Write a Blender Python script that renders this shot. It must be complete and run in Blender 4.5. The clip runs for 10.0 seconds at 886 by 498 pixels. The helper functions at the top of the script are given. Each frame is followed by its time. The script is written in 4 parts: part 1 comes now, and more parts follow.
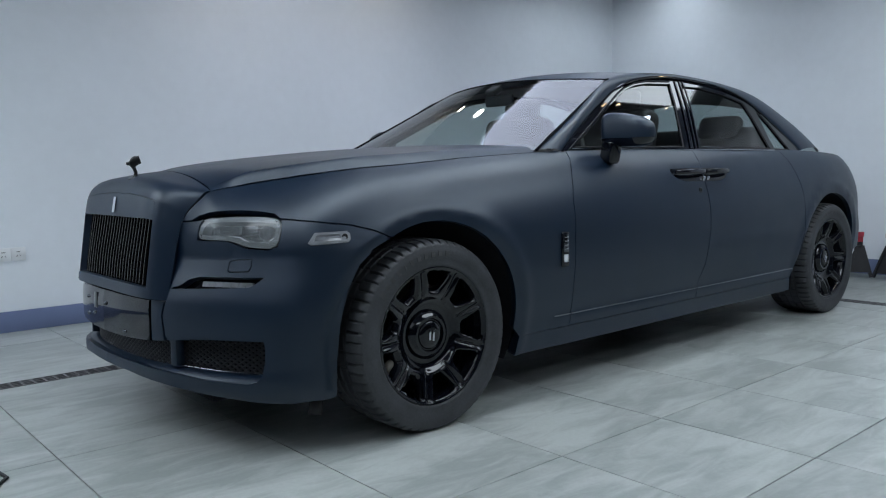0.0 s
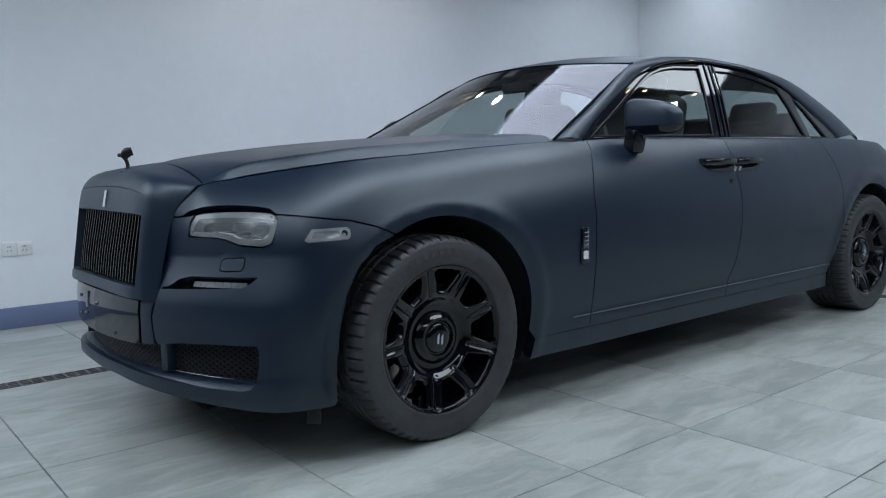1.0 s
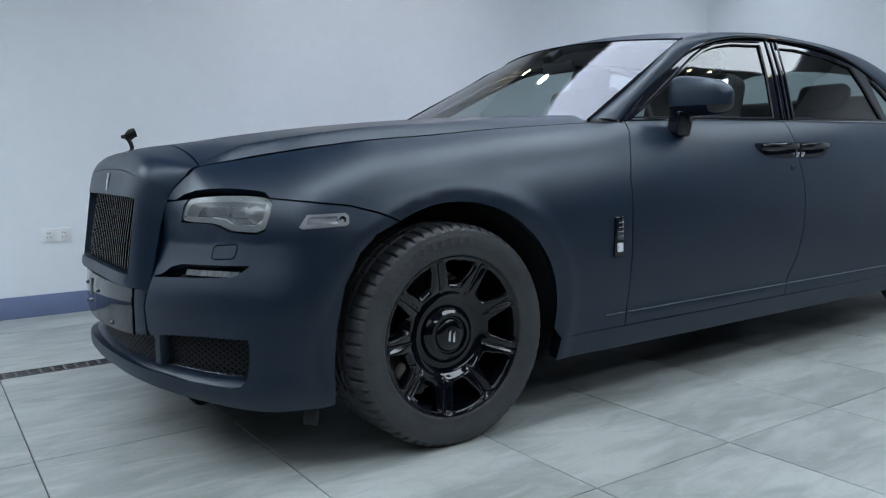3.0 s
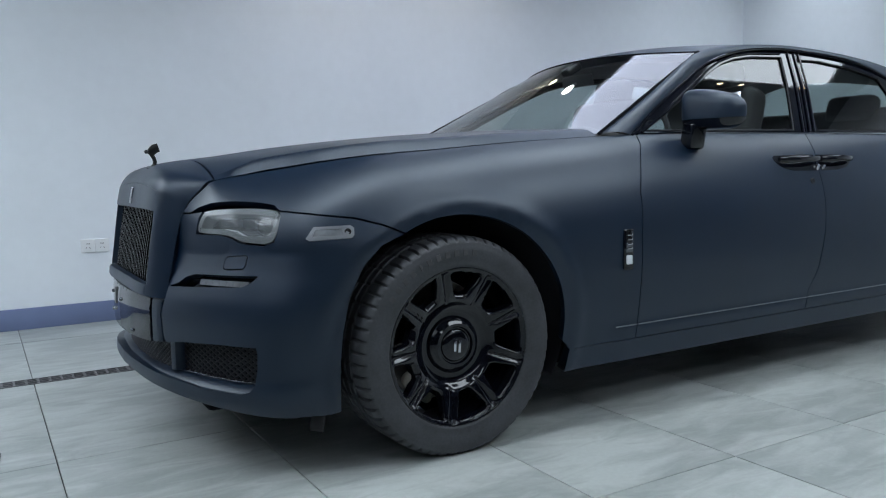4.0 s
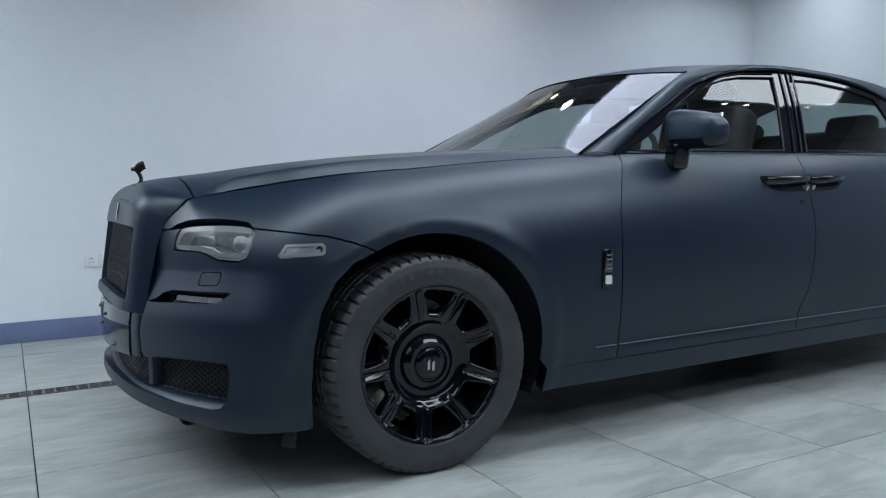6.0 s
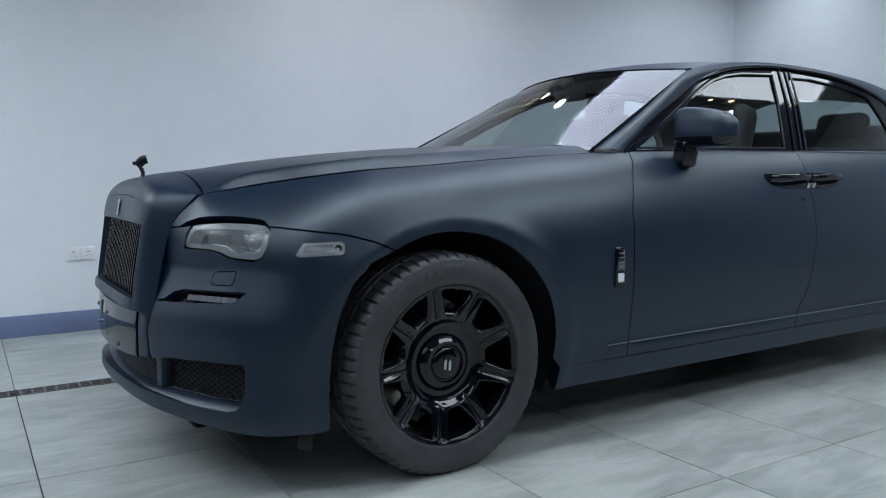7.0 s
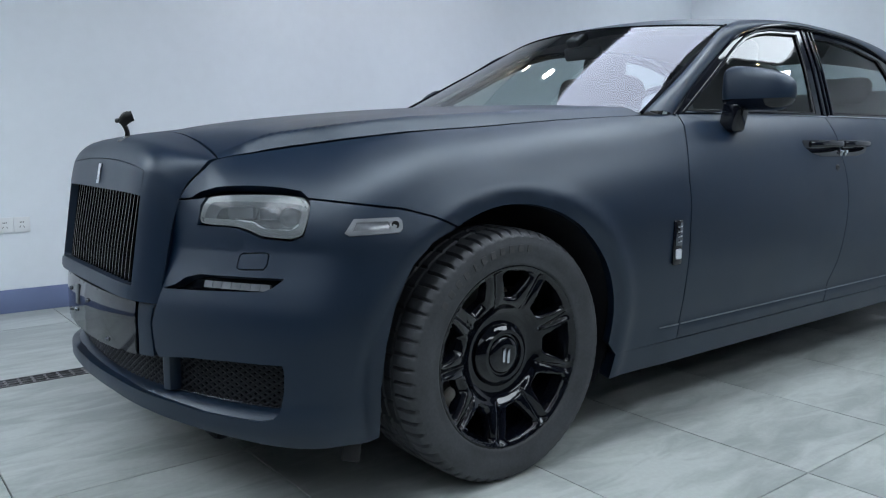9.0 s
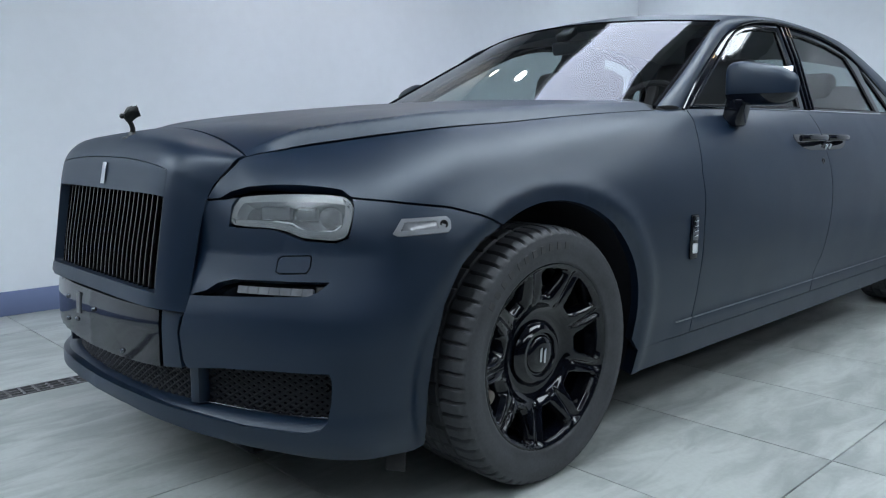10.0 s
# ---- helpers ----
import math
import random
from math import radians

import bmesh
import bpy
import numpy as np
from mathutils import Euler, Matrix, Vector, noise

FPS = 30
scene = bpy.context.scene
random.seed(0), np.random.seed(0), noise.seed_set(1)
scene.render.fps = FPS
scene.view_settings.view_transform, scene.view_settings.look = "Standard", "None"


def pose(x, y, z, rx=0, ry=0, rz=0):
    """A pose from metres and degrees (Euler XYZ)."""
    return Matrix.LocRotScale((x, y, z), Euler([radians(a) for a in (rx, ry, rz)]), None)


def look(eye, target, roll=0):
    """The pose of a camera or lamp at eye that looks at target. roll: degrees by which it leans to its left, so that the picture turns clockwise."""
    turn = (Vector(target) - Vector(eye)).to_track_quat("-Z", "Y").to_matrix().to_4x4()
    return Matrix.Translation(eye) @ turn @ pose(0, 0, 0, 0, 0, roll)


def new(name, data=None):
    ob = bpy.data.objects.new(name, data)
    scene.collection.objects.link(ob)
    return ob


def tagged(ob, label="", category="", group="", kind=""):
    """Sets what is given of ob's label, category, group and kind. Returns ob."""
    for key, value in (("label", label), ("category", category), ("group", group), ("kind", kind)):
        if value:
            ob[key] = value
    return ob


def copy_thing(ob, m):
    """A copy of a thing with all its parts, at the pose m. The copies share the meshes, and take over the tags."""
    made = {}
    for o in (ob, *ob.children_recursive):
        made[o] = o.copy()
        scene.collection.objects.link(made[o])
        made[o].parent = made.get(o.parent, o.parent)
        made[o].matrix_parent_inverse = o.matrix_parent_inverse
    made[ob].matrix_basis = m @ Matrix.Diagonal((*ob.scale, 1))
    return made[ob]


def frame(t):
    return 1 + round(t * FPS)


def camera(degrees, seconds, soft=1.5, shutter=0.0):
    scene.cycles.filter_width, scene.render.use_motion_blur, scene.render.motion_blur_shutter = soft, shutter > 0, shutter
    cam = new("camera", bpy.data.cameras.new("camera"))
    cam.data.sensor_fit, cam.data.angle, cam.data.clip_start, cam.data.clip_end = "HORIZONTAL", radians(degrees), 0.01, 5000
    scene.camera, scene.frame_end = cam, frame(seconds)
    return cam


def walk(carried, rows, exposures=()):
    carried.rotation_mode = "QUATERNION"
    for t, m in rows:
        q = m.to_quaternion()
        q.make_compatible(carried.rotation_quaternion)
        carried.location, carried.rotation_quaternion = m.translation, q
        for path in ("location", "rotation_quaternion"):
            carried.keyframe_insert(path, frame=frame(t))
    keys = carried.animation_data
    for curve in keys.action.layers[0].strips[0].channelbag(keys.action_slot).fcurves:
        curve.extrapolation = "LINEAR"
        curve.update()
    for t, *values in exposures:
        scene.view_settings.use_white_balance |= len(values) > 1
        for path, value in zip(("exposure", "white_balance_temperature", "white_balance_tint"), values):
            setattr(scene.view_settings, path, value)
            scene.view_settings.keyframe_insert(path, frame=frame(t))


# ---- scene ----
cam = camera(58.9, 10.0, soft=1.15)
PATH = [
    (0, (-1.901, -3.164, 0.981), (-0.593, -1.664, 0.786), -1.0),
    (0.5, (-1.799, -3.107, 0.99), (-0.518, -1.586, 0.781), -1.2),
    (1, (-1.719, -3.046, 0.984), (-0.463, -1.505, 0.765), -1.2),
    (1.5, (-1.61, -2.958, 0.966), (-0.38, -1.397, 0.736), -1.0),
    (2, (-1.523, -2.906, 0.954), (-0.324, -1.322, 0.717), -1.0),
    (2.5, (-1.466, -2.934, 0.941), (-0.309, -1.32, 0.702), -1.0),
    (4, (-1.344, -3.097, 0.945), (-0.329, -1.385, 0.745), -1.2),
    (4.5, (-1.292, -3.144, 0.94), (-0.312, -1.41, 0.762), -1.1),
    (5, (-1.242, -3.176, 0.94), (-0.28, -1.43, 0.779), -1.0),
    (5.5, (-1.2, -3.198, 0.941), (-0.244, -1.448, 0.787), -0.9),
    (7, (-1.339, -3.07, 0.976), (-0.297, -1.372, 0.793), -0.5),
    (7.5, (-1.448, -2.948, 0.986), (-0.365, -1.28, 0.776), -0.2),
    (8, (-1.521, -2.833, 1.007), (-0.398, -1.195, 0.772), -0.0),
    (8.5, (-1.505, -2.691, 0.995), (-0.338, -1.088, 0.737), 0.1),
    (9, (-1.495, -2.53, 0.976), (-0.276, -0.968, 0.702), 0.0),
    (9.5, (-1.57, -2.402, 0.969), (-0.281, -0.901, 0.682), -0.0),
    (10, (-1.686, -2.277, 0.98), (-0.323, -0.842, 0.692), -0.2),
]
walk(cam, [(t, look(eye, target, roll)) for t, eye, target, roll in PATH], exposures=[(0.0, 0.80), (2.5, 1.00), (7.5, 0.96), (9.5, 1.19), (10.0, 1.21)])

# ---- world and light ----
world = bpy.data.worlds.new("World")
scene.world = world
world.use_nodes = True
world.node_tree.nodes["Background"].inputs[0].default_value = (0.75, 0.85, 1.0, 1)
world.node_tree.nodes["Background"].inputs[1].default_value = 0.15


# ---- materials ----
def material(name, colour, rough=0.5, metal=0.0, vary=0.0, scale=6.0, bump=0.0, bump_scale=80.0, stretch=(1, 1, 1), spec=0.5, coat=0.0, rough_vary=0.0, fine=0.0, fine_scale=60.0):
    """A painted or natural surface: colour and gloss that vary at two scales, and fine relief."""
    m = bpy.data.materials.new(name)
    m.use_nodes = True
    nt = m.node_tree
    p = nt.nodes["Principled BSDF"]
    p.inputs["Roughness"].default_value, p.inputs["Metallic"].default_value = rough, metal
    p.inputs["Specular IOR Level"].default_value, p.inputs["Coat Weight"].default_value = spec, coat
    p.inputs["Coat Roughness"].default_value = 0.04
    p.inputs["Base Color"].default_value = (*colour, 1)
    co = nt.nodes.new("ShaderNodeTexCoord")
    mp = nt.nodes.new("ShaderNodeMapping")
    mp.inputs["Scale"].default_value = stretch
    nt.links.new(co.outputs["Object"], mp.inputs["Vector"])
    where = mp.outputs["Vector"]

    def cloud(size, detail=4.0):
        n = nt.nodes.new("ShaderNodeTexNoise")
        n.inputs["Scale"].default_value, n.inputs["Detail"].default_value = size, detail
        nt.links.new(where, n.inputs["Vector"])
        return n.outputs["Fac"]

    if vary or fine:
        last = None
        for amount, size in ((vary, scale), (fine, fine_scale)):
            if not amount:
                continue
            r = nt.nodes.new("ShaderNodeMapRange")
            r.inputs["From Min"].default_value, r.inputs["From Max"].default_value = 0.3, 0.7
            r.inputs["To Min"].default_value, r.inputs["To Max"].default_value = 1 - amount, 1 + amount
            nt.links.new(cloud(size), r.inputs["Value"])
            mul = nt.nodes.new("ShaderNodeVectorMath")
            mul.operation = "SCALE"
            if last is None:
                mul.inputs[0].default_value = colour
            else:
                nt.links.new(last, mul.inputs[0])
            nt.links.new(r.outputs["Result"], mul.inputs["Scale"])
            last = mul.outputs["Vector"]
        nt.links.new(last, p.inputs["Base Color"])
    if rough_vary:
        r = nt.nodes.new("ShaderNodeMapRange")
        r.inputs["From Min"].default_value, r.inputs["From Max"].default_value = 0.3, 0.7
        r.inputs["To Min"].default_value, r.inputs["To Max"].default_value = max(rough - rough_vary, 0.02), rough + rough_vary
        nt.links.new(cloud(scale * 1.7), r.inputs["Value"])
        nt.links.new(r.outputs["Result"], p.inputs["Roughness"])
    if bump:
        b = nt.nodes.new("ShaderNodeBump")
        b.inputs["Strength"].default_value, b.inputs["Distance"].default_value = bump, 0.002
        nt.links.new(cloud(bump_scale, 3.0), b.inputs["Height"])
        nt.links.new(b.outputs["Normal"], p.inputs["Normal"])
    return m


def glass(name, tint, gloss=1.0):
    """A thin pane: tinted see-through glass that mirrors more at a slant."""
    m = bpy.data.materials.new(name)
    m.use_nodes = True
    nt = m.node_tree
    nt.nodes.remove(nt.nodes["Principled BSDF"])
    f, power, scale, t, g, mix = (nt.nodes.new(n) for n in ("ShaderNodeLayerWeight", "ShaderNodeMath", "ShaderNodeMath", "ShaderNodeBsdfTransparent", "ShaderNodeBsdfGlossy", "ShaderNodeMixShader"))
    f.inputs["Blend"].default_value = 0.5
    power.operation, power.inputs[1].default_value = "POWER", 5.0
    scale.operation, scale.inputs[1].default_value, scale.inputs[2].default_value = "MULTIPLY_ADD", 0.92, 0.05 * gloss
    nt.links.new(f.outputs["Facing"], power.inputs[0])
    nt.links.new(power.outputs[0], scale.inputs[0])
    t.inputs["Color"].default_value = (*tint, 1)
    g.inputs["Roughness"].default_value = 0.01
    nt.links.new(scale.outputs[0], mix.inputs["Fac"])
    nt.links.new(t.outputs["BSDF"], mix.inputs[1])
    nt.links.new(g.outputs["BSDF"], mix.inputs[2])
    nt.links.new(mix.outputs["Shader"], nt.nodes["Material Output"].inputs["Surface"])
    return m


def glow(name, colour, strength):
    m = bpy.data.materials.new(name)
    m.use_nodes = True
    p = m.node_tree.nodes["Principled BSDF"]
    p.inputs["Base Color"].default_value = (*colour, 1)
    p.inputs["Emission Color"].default_value, p.inputs["Emission Strength"].default_value = (*colour, 1), strength
    return m


WRAP = material("matte_wrap", (0.0014, 0.0098, 0.0270), 0.41, vary=0.06, scale=2.5, bump=0.05, bump_scale=900, spec=0.62, rough_vary=0.03)
WRAP.node_tree.nodes["Principled BSDF"].inputs["Specular Tint"].default_value = (0.88, 0.955, 1.0, 1)
GLOSS = material("gloss_black", (0.004, 0.005, 0.009), 0.05, coat=0.0, vary=0.1, scale=3)
SATIN_BLACK = material("satin_black", (0.0045, 0.005, 0.006), 0.28, vary=0.15, scale=20)
BLACK_PLASTIC = material("black_plastic", (0.012, 0.012, 0.015), 0.6, vary=0.2, scale=25, bump=0.15, bump_scale=600)
VOID = material("near_black", (0.003, 0.0035, 0.006), 0.9, vary=0.2, scale=12, spec=0.1)
PLATE_BLACK = material("gloss_black_plastic", (0.006, 0.008, 0.014), 0.06, vary=0.15, scale=6, spec=0.5)
LINER = material("felt_liner", (0.006, 0.007, 0.013), 0.9, vary=0.3, scale=14, bump=0.3, bump_scale=200)
CHROME = material("chrome", (0.62, 0.63, 0.66), 0.12, metal=1.0, vary=0.05)
DARK_CHROME = material("dark_chrome", (0.16, 0.17, 0.19), 0.18, metal=1.0, vary=0.1)
RUBBER = material("tyre_rubber", (0.040, 0.043, 0.049), 0.58, vary=0.25, scale=9, bump=0.25, bump_scale=350, fine=0.15, fine_scale=120)
RUBBER_MARK = material("raised_rubber", (0.055, 0.055, 0.058), 0.7, vary=0.2, scale=40)
DISC = material("brake_disc", (0.16, 0.15, 0.14), 0.35, metal=1.0, vary=0.25, scale=30)
LUG = material("pale_cast_metal", (0.34, 0.31, 0.27), 0.5, vary=0.2, scale=30, bump=0.2, bump_scale=200)
LAMP_GREY = material("lamp_grey", (0.15, 0.165, 0.17), 0.4, vary=0.12, scale=12, spec=0.4, coat=0.15)
MARKER_GREY = material("marker_grey", (0.20, 0.21, 0.23), 0.12, vary=0.25, scale=30, coat=0.5)
MARKER_RIM = material("satin_marker_rim", (0.24, 0.25, 0.27), 0.4, metal=0.6, vary=0.1, scale=20)
LAMP_DARK = material("lamp_dark", (0.05, 0.055, 0.065), 0.3, vary=0.3, scale=25, coat=0.4)
LAMP_SILVER = material("lamp_silver", (0.27, 0.285, 0.30), 0.25, metal=0.9, vary=0.15, scale=30)
LAMP_WHITE = material("lamp_white", (0.75, 0.77, 0.80), 0.25, vary=0.05)
LAMP_LENS = material("milky_lens", (0.21, 0.23, 0.245), 0.12, vary=0.10, scale=14, coat=0.3)
LAMP_LENS.node_tree.nodes["Principled BSDF"].inputs["Alpha"].default_value = 0.42
WINDSCREEN = glass("windscreen_glass", (0.80, 0.85, 0.84), 1.0)
TINTED = glass("tinted_glass", (0.60, 0.67, 0.66), 1.7)
LEATHER = material("dark_leather", (0.018, 0.016, 0.017), 0.5, vary=0.2, scale=8, bump=0.3, bump_scale=250)
TAN = material("red_brown_leather", (0.10, 0.035, 0.028), 0.5, vary=0.2, scale=8, bump=0.3, bump_scale=250)
HEADLINER = material("pale_headliner", (0.34, 0.33, 0.32), 0.9, vary=0.08, scale=6, bump=0.2, bump_scale=300)
DARK_WALL = material("unseen_dark_wall", (0.035, 0.038, 0.045), 0.6, vary=0.15, scale=1.2)
PLASTER = material("white_wall_paint", (0.79, 0.825, 0.865), 0.75, vary=0.035, scale=0.9, bump=0.12, bump_scale=60, fine=0.012, fine_scale=14)
SKIRT = material("blue_skirting_paint", (0.16, 0.20, 0.34), 0.5, vary=0.08, scale=3, bump=0.08, bump_scale=90)
CEILING = material("dark_ceiling_paint", (0.20, 0.21, 0.235), 0.85, vary=0.12, scale=1.5, bump=0.15, bump_scale=50)
GROUT = material("grey_grout", (0.055, 0.055, 0.055), 0.9, vary=0.3, scale=30)
GRATE = material("cast_grate", (0.15, 0.15, 0.155), 0.55, metal=0.0, vary=0.3, scale=40)
SOCKET = material("white_plastic", (0.78, 0.79, 0.80), 0.35, vary=0.02, scale=12)
RED_PAINT = material("red_paint", (0.38, 0.03, 0.05), 0.4, vary=0.2, scale=20)

SLOT_LENS = material("slot_lens", (0.20, 0.21, 0.23), 0.2, vary=0.2, scale=30, coat=0.4)
MESH_BLACK = material("mesh_black", (0.004, 0.005, 0.009), 0.5, vary=0.2, scale=15, spec=0.3)
VANE = material("black_vane", (0.003, 0.003, 0.004), 0.22, vary=0.2, scale=15, spec=0.45)
CREASE_LIGHT = material("crease_highlight_grey", (0.17, 0.19, 0.21), 0.4, vary=0.1, scale=9)


def tile_material():
    """Grey cement-look porcelain with long soft streaks; every tile takes its own cut of the pattern."""
    m = material("grey_porcelain", (0.40, 0.42, 0.43), 0.30, spec=0.5)
    nt = m.node_tree
    p = nt.nodes["Principled BSDF"]
    co, info, add = nt.nodes.new("ShaderNodeTexCoord"), nt.nodes.new("ShaderNodeObjectInfo"), nt.nodes.new("ShaderNodeVectorMath")
    comb, mul = nt.nodes.new("ShaderNodeCombineXYZ"), nt.nodes.new("ShaderNodeMath")
    mul.operation, mul.inputs[1].default_value = "MULTIPLY", 37.0
    nt.links.new(info.outputs["Random"], mul.inputs[0])
    for k in ("X", "Y", "Z"):
        nt.links.new(mul.outputs[0], comb.inputs[k])
    nt.links.new(co.outputs["Object"], add.inputs[0])
    nt.links.new(comb.outputs[0], add.inputs[1])

    def cloud(scale, stretch, detail, rough=0.55, swirl=0.0):
        mp, n = nt.nodes.new("ShaderNodeMapping"), nt.nodes.new("ShaderNodeTexNoise")
        mp.inputs["Scale"].default_value = stretch
        mp.inputs["Rotation"].default_value = (0, 0, radians(14))
        nt.links.new(add.outputs[0], mp.inputs["Vector"])
        nt.links.new(mp.outputs[0], n.inputs["Vector"])
        n.inputs["Scale"].default_value, n.inputs["Detail"].default_value, n.inputs["Roughness"].default_value = scale, detail, rough
        n.inputs["Distortion"].default_value = swirl
        return n.outputs["Fac"]

    broad, streak, grain = cloud(1.6, (1, 1.6, 1), 2.0), cloud(4.6, (0.75, 2.3, 1), 5.0, 0.55, 1.1), cloud(60, (1, 1, 1), 3)
    mix = nt.nodes.new("ShaderNodeMath")
    mix.operation = "MULTIPLY_ADD"
    mix.inputs[1].default_value = 0.55
    nt.links.new(streak, mix.inputs[0])
    half = nt.nodes.new("ShaderNodeMath")
    half.operation, half.inputs[1].default_value = "MULTIPLY", 0.45
    nt.links.new(broad, half.inputs[0])
    nt.links.new(half.outputs[0], mix.inputs[2])
    ramp = nt.nodes.new("ShaderNodeValToRGB")
    ramp.color_ramp.elements[0].position, ramp.color_ramp.elements[0].color = 0.41, (0.278, 0.300, 0.288, 1)
    ramp.color_ramp.elements[1].position, ramp.color_ramp.elements[1].color = 0.60, (0.432, 0.458, 0.441, 1)
    nt.links.new(mix.outputs[0], ramp.inputs["Fac"])
    fine = nt.nodes.new("ShaderNodeMix")
    fine.data_type, fine.blend_type = "RGBA", "OVERLAY"
    fine.inputs["Factor"].default_value = 0.10
    nt.links.new(ramp.outputs["Color"], fine.inputs[6])
    nt.links.new(grain, fine.inputs[7])
    nt.links.new(fine.outputs[2], p.inputs["Base Color"])
    r = nt.nodes.new("ShaderNodeMapRange")
    r.inputs["From Min"].default_value, r.inputs["From Max"].default_value = 0.3, 0.7
    r.inputs["To Min"].default_value, r.inputs["To Max"].default_value = 0.30, 0.36
    nt.links.new(streak, r.inputs["Value"])
    nt.links.new(r.outputs["Result"], p.inputs["Roughness"])
    b = nt.nodes.new("ShaderNodeBump")
    b.inputs["Strength"].default_value, b.inputs["Distance"].default_value = 0.008, 0.002
    nt.links.new(streak, b.inputs["Height"])
    nt.links.new(b.outputs["Normal"], p.inputs["Normal"])
    return m


TILE = tile_material()

# ---- shape of the car's skin ----
# x runs from the front axle to the tail, y is half-width (the driver's side lies at -y), z is up


def pchip(xs, ys):
    """A smooth curve through a table that never overshoots it."""
    xs, ys = np.asarray(xs, float), np.asarray(ys, float)
    h, d = np.diff(xs), np.diff(ys) / np.diff(xs)
    m = np.zeros(len(xs))
    m[0], m[-1] = d[0], d[-1]
    for i in range(1, len(xs) - 1):
        if d[i - 1] * d[i] > 0:
            a, b = 2 * h[i] + h[i - 1], h[i] + 2 * h[i - 1]
            m[i] = (a + b) / (a / d[i - 1] + b / d[i])

    def value(x):
        x = min(max(x, xs[0]), xs[-1])
        i = min(int(np.searchsorted(xs, x, "right")) - 1, len(h) - 1)
        t = (x - xs[i]) / h[i]
        return float(ys[i] * (1 + 2 * t) * (1 - t) ** 2 + m[i] * h[i] * t * (1 - t) ** 2 + ys[i + 1] * t * t * (3 - 2 * t) - m[i + 1] * h[i] * t * t * (1 - t))

    return value


def spline(points, closed=False):
    """A Catmull-Rom curve through points of any dimension; takes 0..1 of the chord length."""
    p = np.asarray(points, float)
    if closed:
        p = np.vstack([p, p[:1]])
    k = np.r_[0, np.cumsum(np.linalg.norm(np.diff(p, axis=0), axis=1))]
    k /= k[-1]
    m = np.zeros_like(p)
    for i in range(len(p)):
        a, b = max(i - 1, 0), min(i + 1, len(p) - 1)
        m[i] = (p[b] - p[a]) / (k[b] - k[a])
    if closed:
        m[0] = m[-1] = (p[1] - p[-2]) / (k[1] + 1 - k[-2])

    def value(t):
        t = min(max(t, 0.0), 1.0)
        i = min(int(np.searchsorted(k, t, "right")) - 1, len(p) - 2)
        h = k[i + 1] - k[i]
        u = (t - k[i]) / h
        return p[i] * (1 + 2 * u) * (1 - u) ** 2 + m[i] * h * u * (1 - u) ** 2 + p[i + 1] * u * u * (3 - 2 * u) - m[i + 1] * h * u * u * (1 - u)

    return value


def smooth(a, b, x):
    t = min(max((x - a) / (b - a), 0.0), 1.0)
    return t * t * (3 - 2 * t)


PLAN = spline([(-0.905, 0), (-0.895, 0.2), (-0.862, 0.38), (-0.80, 0.54), (-0.725, 0.68), (-0.645, 0.79), (-0.545, 0.865), (-0.42, 0.91), (-0.25, 0.94),
               (0, 0.957), (0.4, 0.967), (1, 0.97), (2, 0.97), (2.9, 0.966), (3.465, 0.958), (3.8, 0.942), (4.08, 0.885), (4.29, 0.79), (4.44, 0.64), (4.53, 0.36), (4.56, 0.18), (4.57, 0)])
_dense = np.array([PLAN(i / 4000) for i in range(4001)])
_arc = np.r_[0, np.cumsum(np.linalg.norm(np.diff(_dense, axis=0), axis=1))]
ROUND = _arc[-1]


def at_x(x):
    return float(np.interp(x, _dense[:, 0], _arc))


def at_h(h):
    n = 1600
    return float(np.interp(h, _dense[:n, 1], _arc[:n]))


def plan(s):
    """The outline from above at arc length s from the nose: x, half-width and the outward normal."""
    s = min(max(s, 0), ROUND)
    x, h = np.interp(s, _arc, _dense[:, 0]), np.interp(s, _arc, _dense[:, 1])
    a, b = max(s - 0.02, 0), min(s + 0.02, ROUND)
    tx, th = np.interp(b, _arc, _dense[:, 0]) - np.interp(a, _arc, _dense[:, 0]), np.interp(b, _arc, _dense[:, 1]) - np.interp(a, _arc, _dense[:, 1])
    n = math.hypot(tx, th)
    return x, h, -th / n, tx / n


_tops = [(at_h(0.43), -0.775, 0.447, 0.80), (at_h(0.52), -0.745, 0.453, 0.852), (at_h(0.60), -0.70, 0.462, 0.897), (at_h(0.69), -0.663, 0.471, 0.926),
         (at_x(-0.60), -0.566, 0.50, 0.942), (at_x(-0.50), -0.446, 0.58, 0.963), (at_x(-0.38), -0.349, 0.665, 0.98), (at_x(-0.22), -0.20, 0.735, 0.999),
         (at_x(0), 0, 0.765, 1.013), (at_x(0.3), 0.3, 0.785, 1.037), (at_x(0.72), 0.721, 0.799, 1.061), (at_x(0.92), 0.92, 0.815, 1.070),
         (at_x(1.9), 1.9, 0.808, 1.084), (at_x(2.9), 2.9, 0.803, 1.086), (at_x(3.3), 3.3, 0.82, 1.08), (at_x(3.8), 3.77, 0.80, 1.063),
         (at_x(4.2), 4.13, 0.715, 1.03), (at_x(4.42), 4.32, 0.56, 0.995), (ROUND, 4.45, 0, 0.985)]
_top_of = [pchip([r[0] for r in _tops], [r[i] for r in _tops]) for i in (1, 2, 3)]


def top(s):
    """The upper edge of the side: the hood's line, then the belt."""
    return [f(s) for f in _top_of]


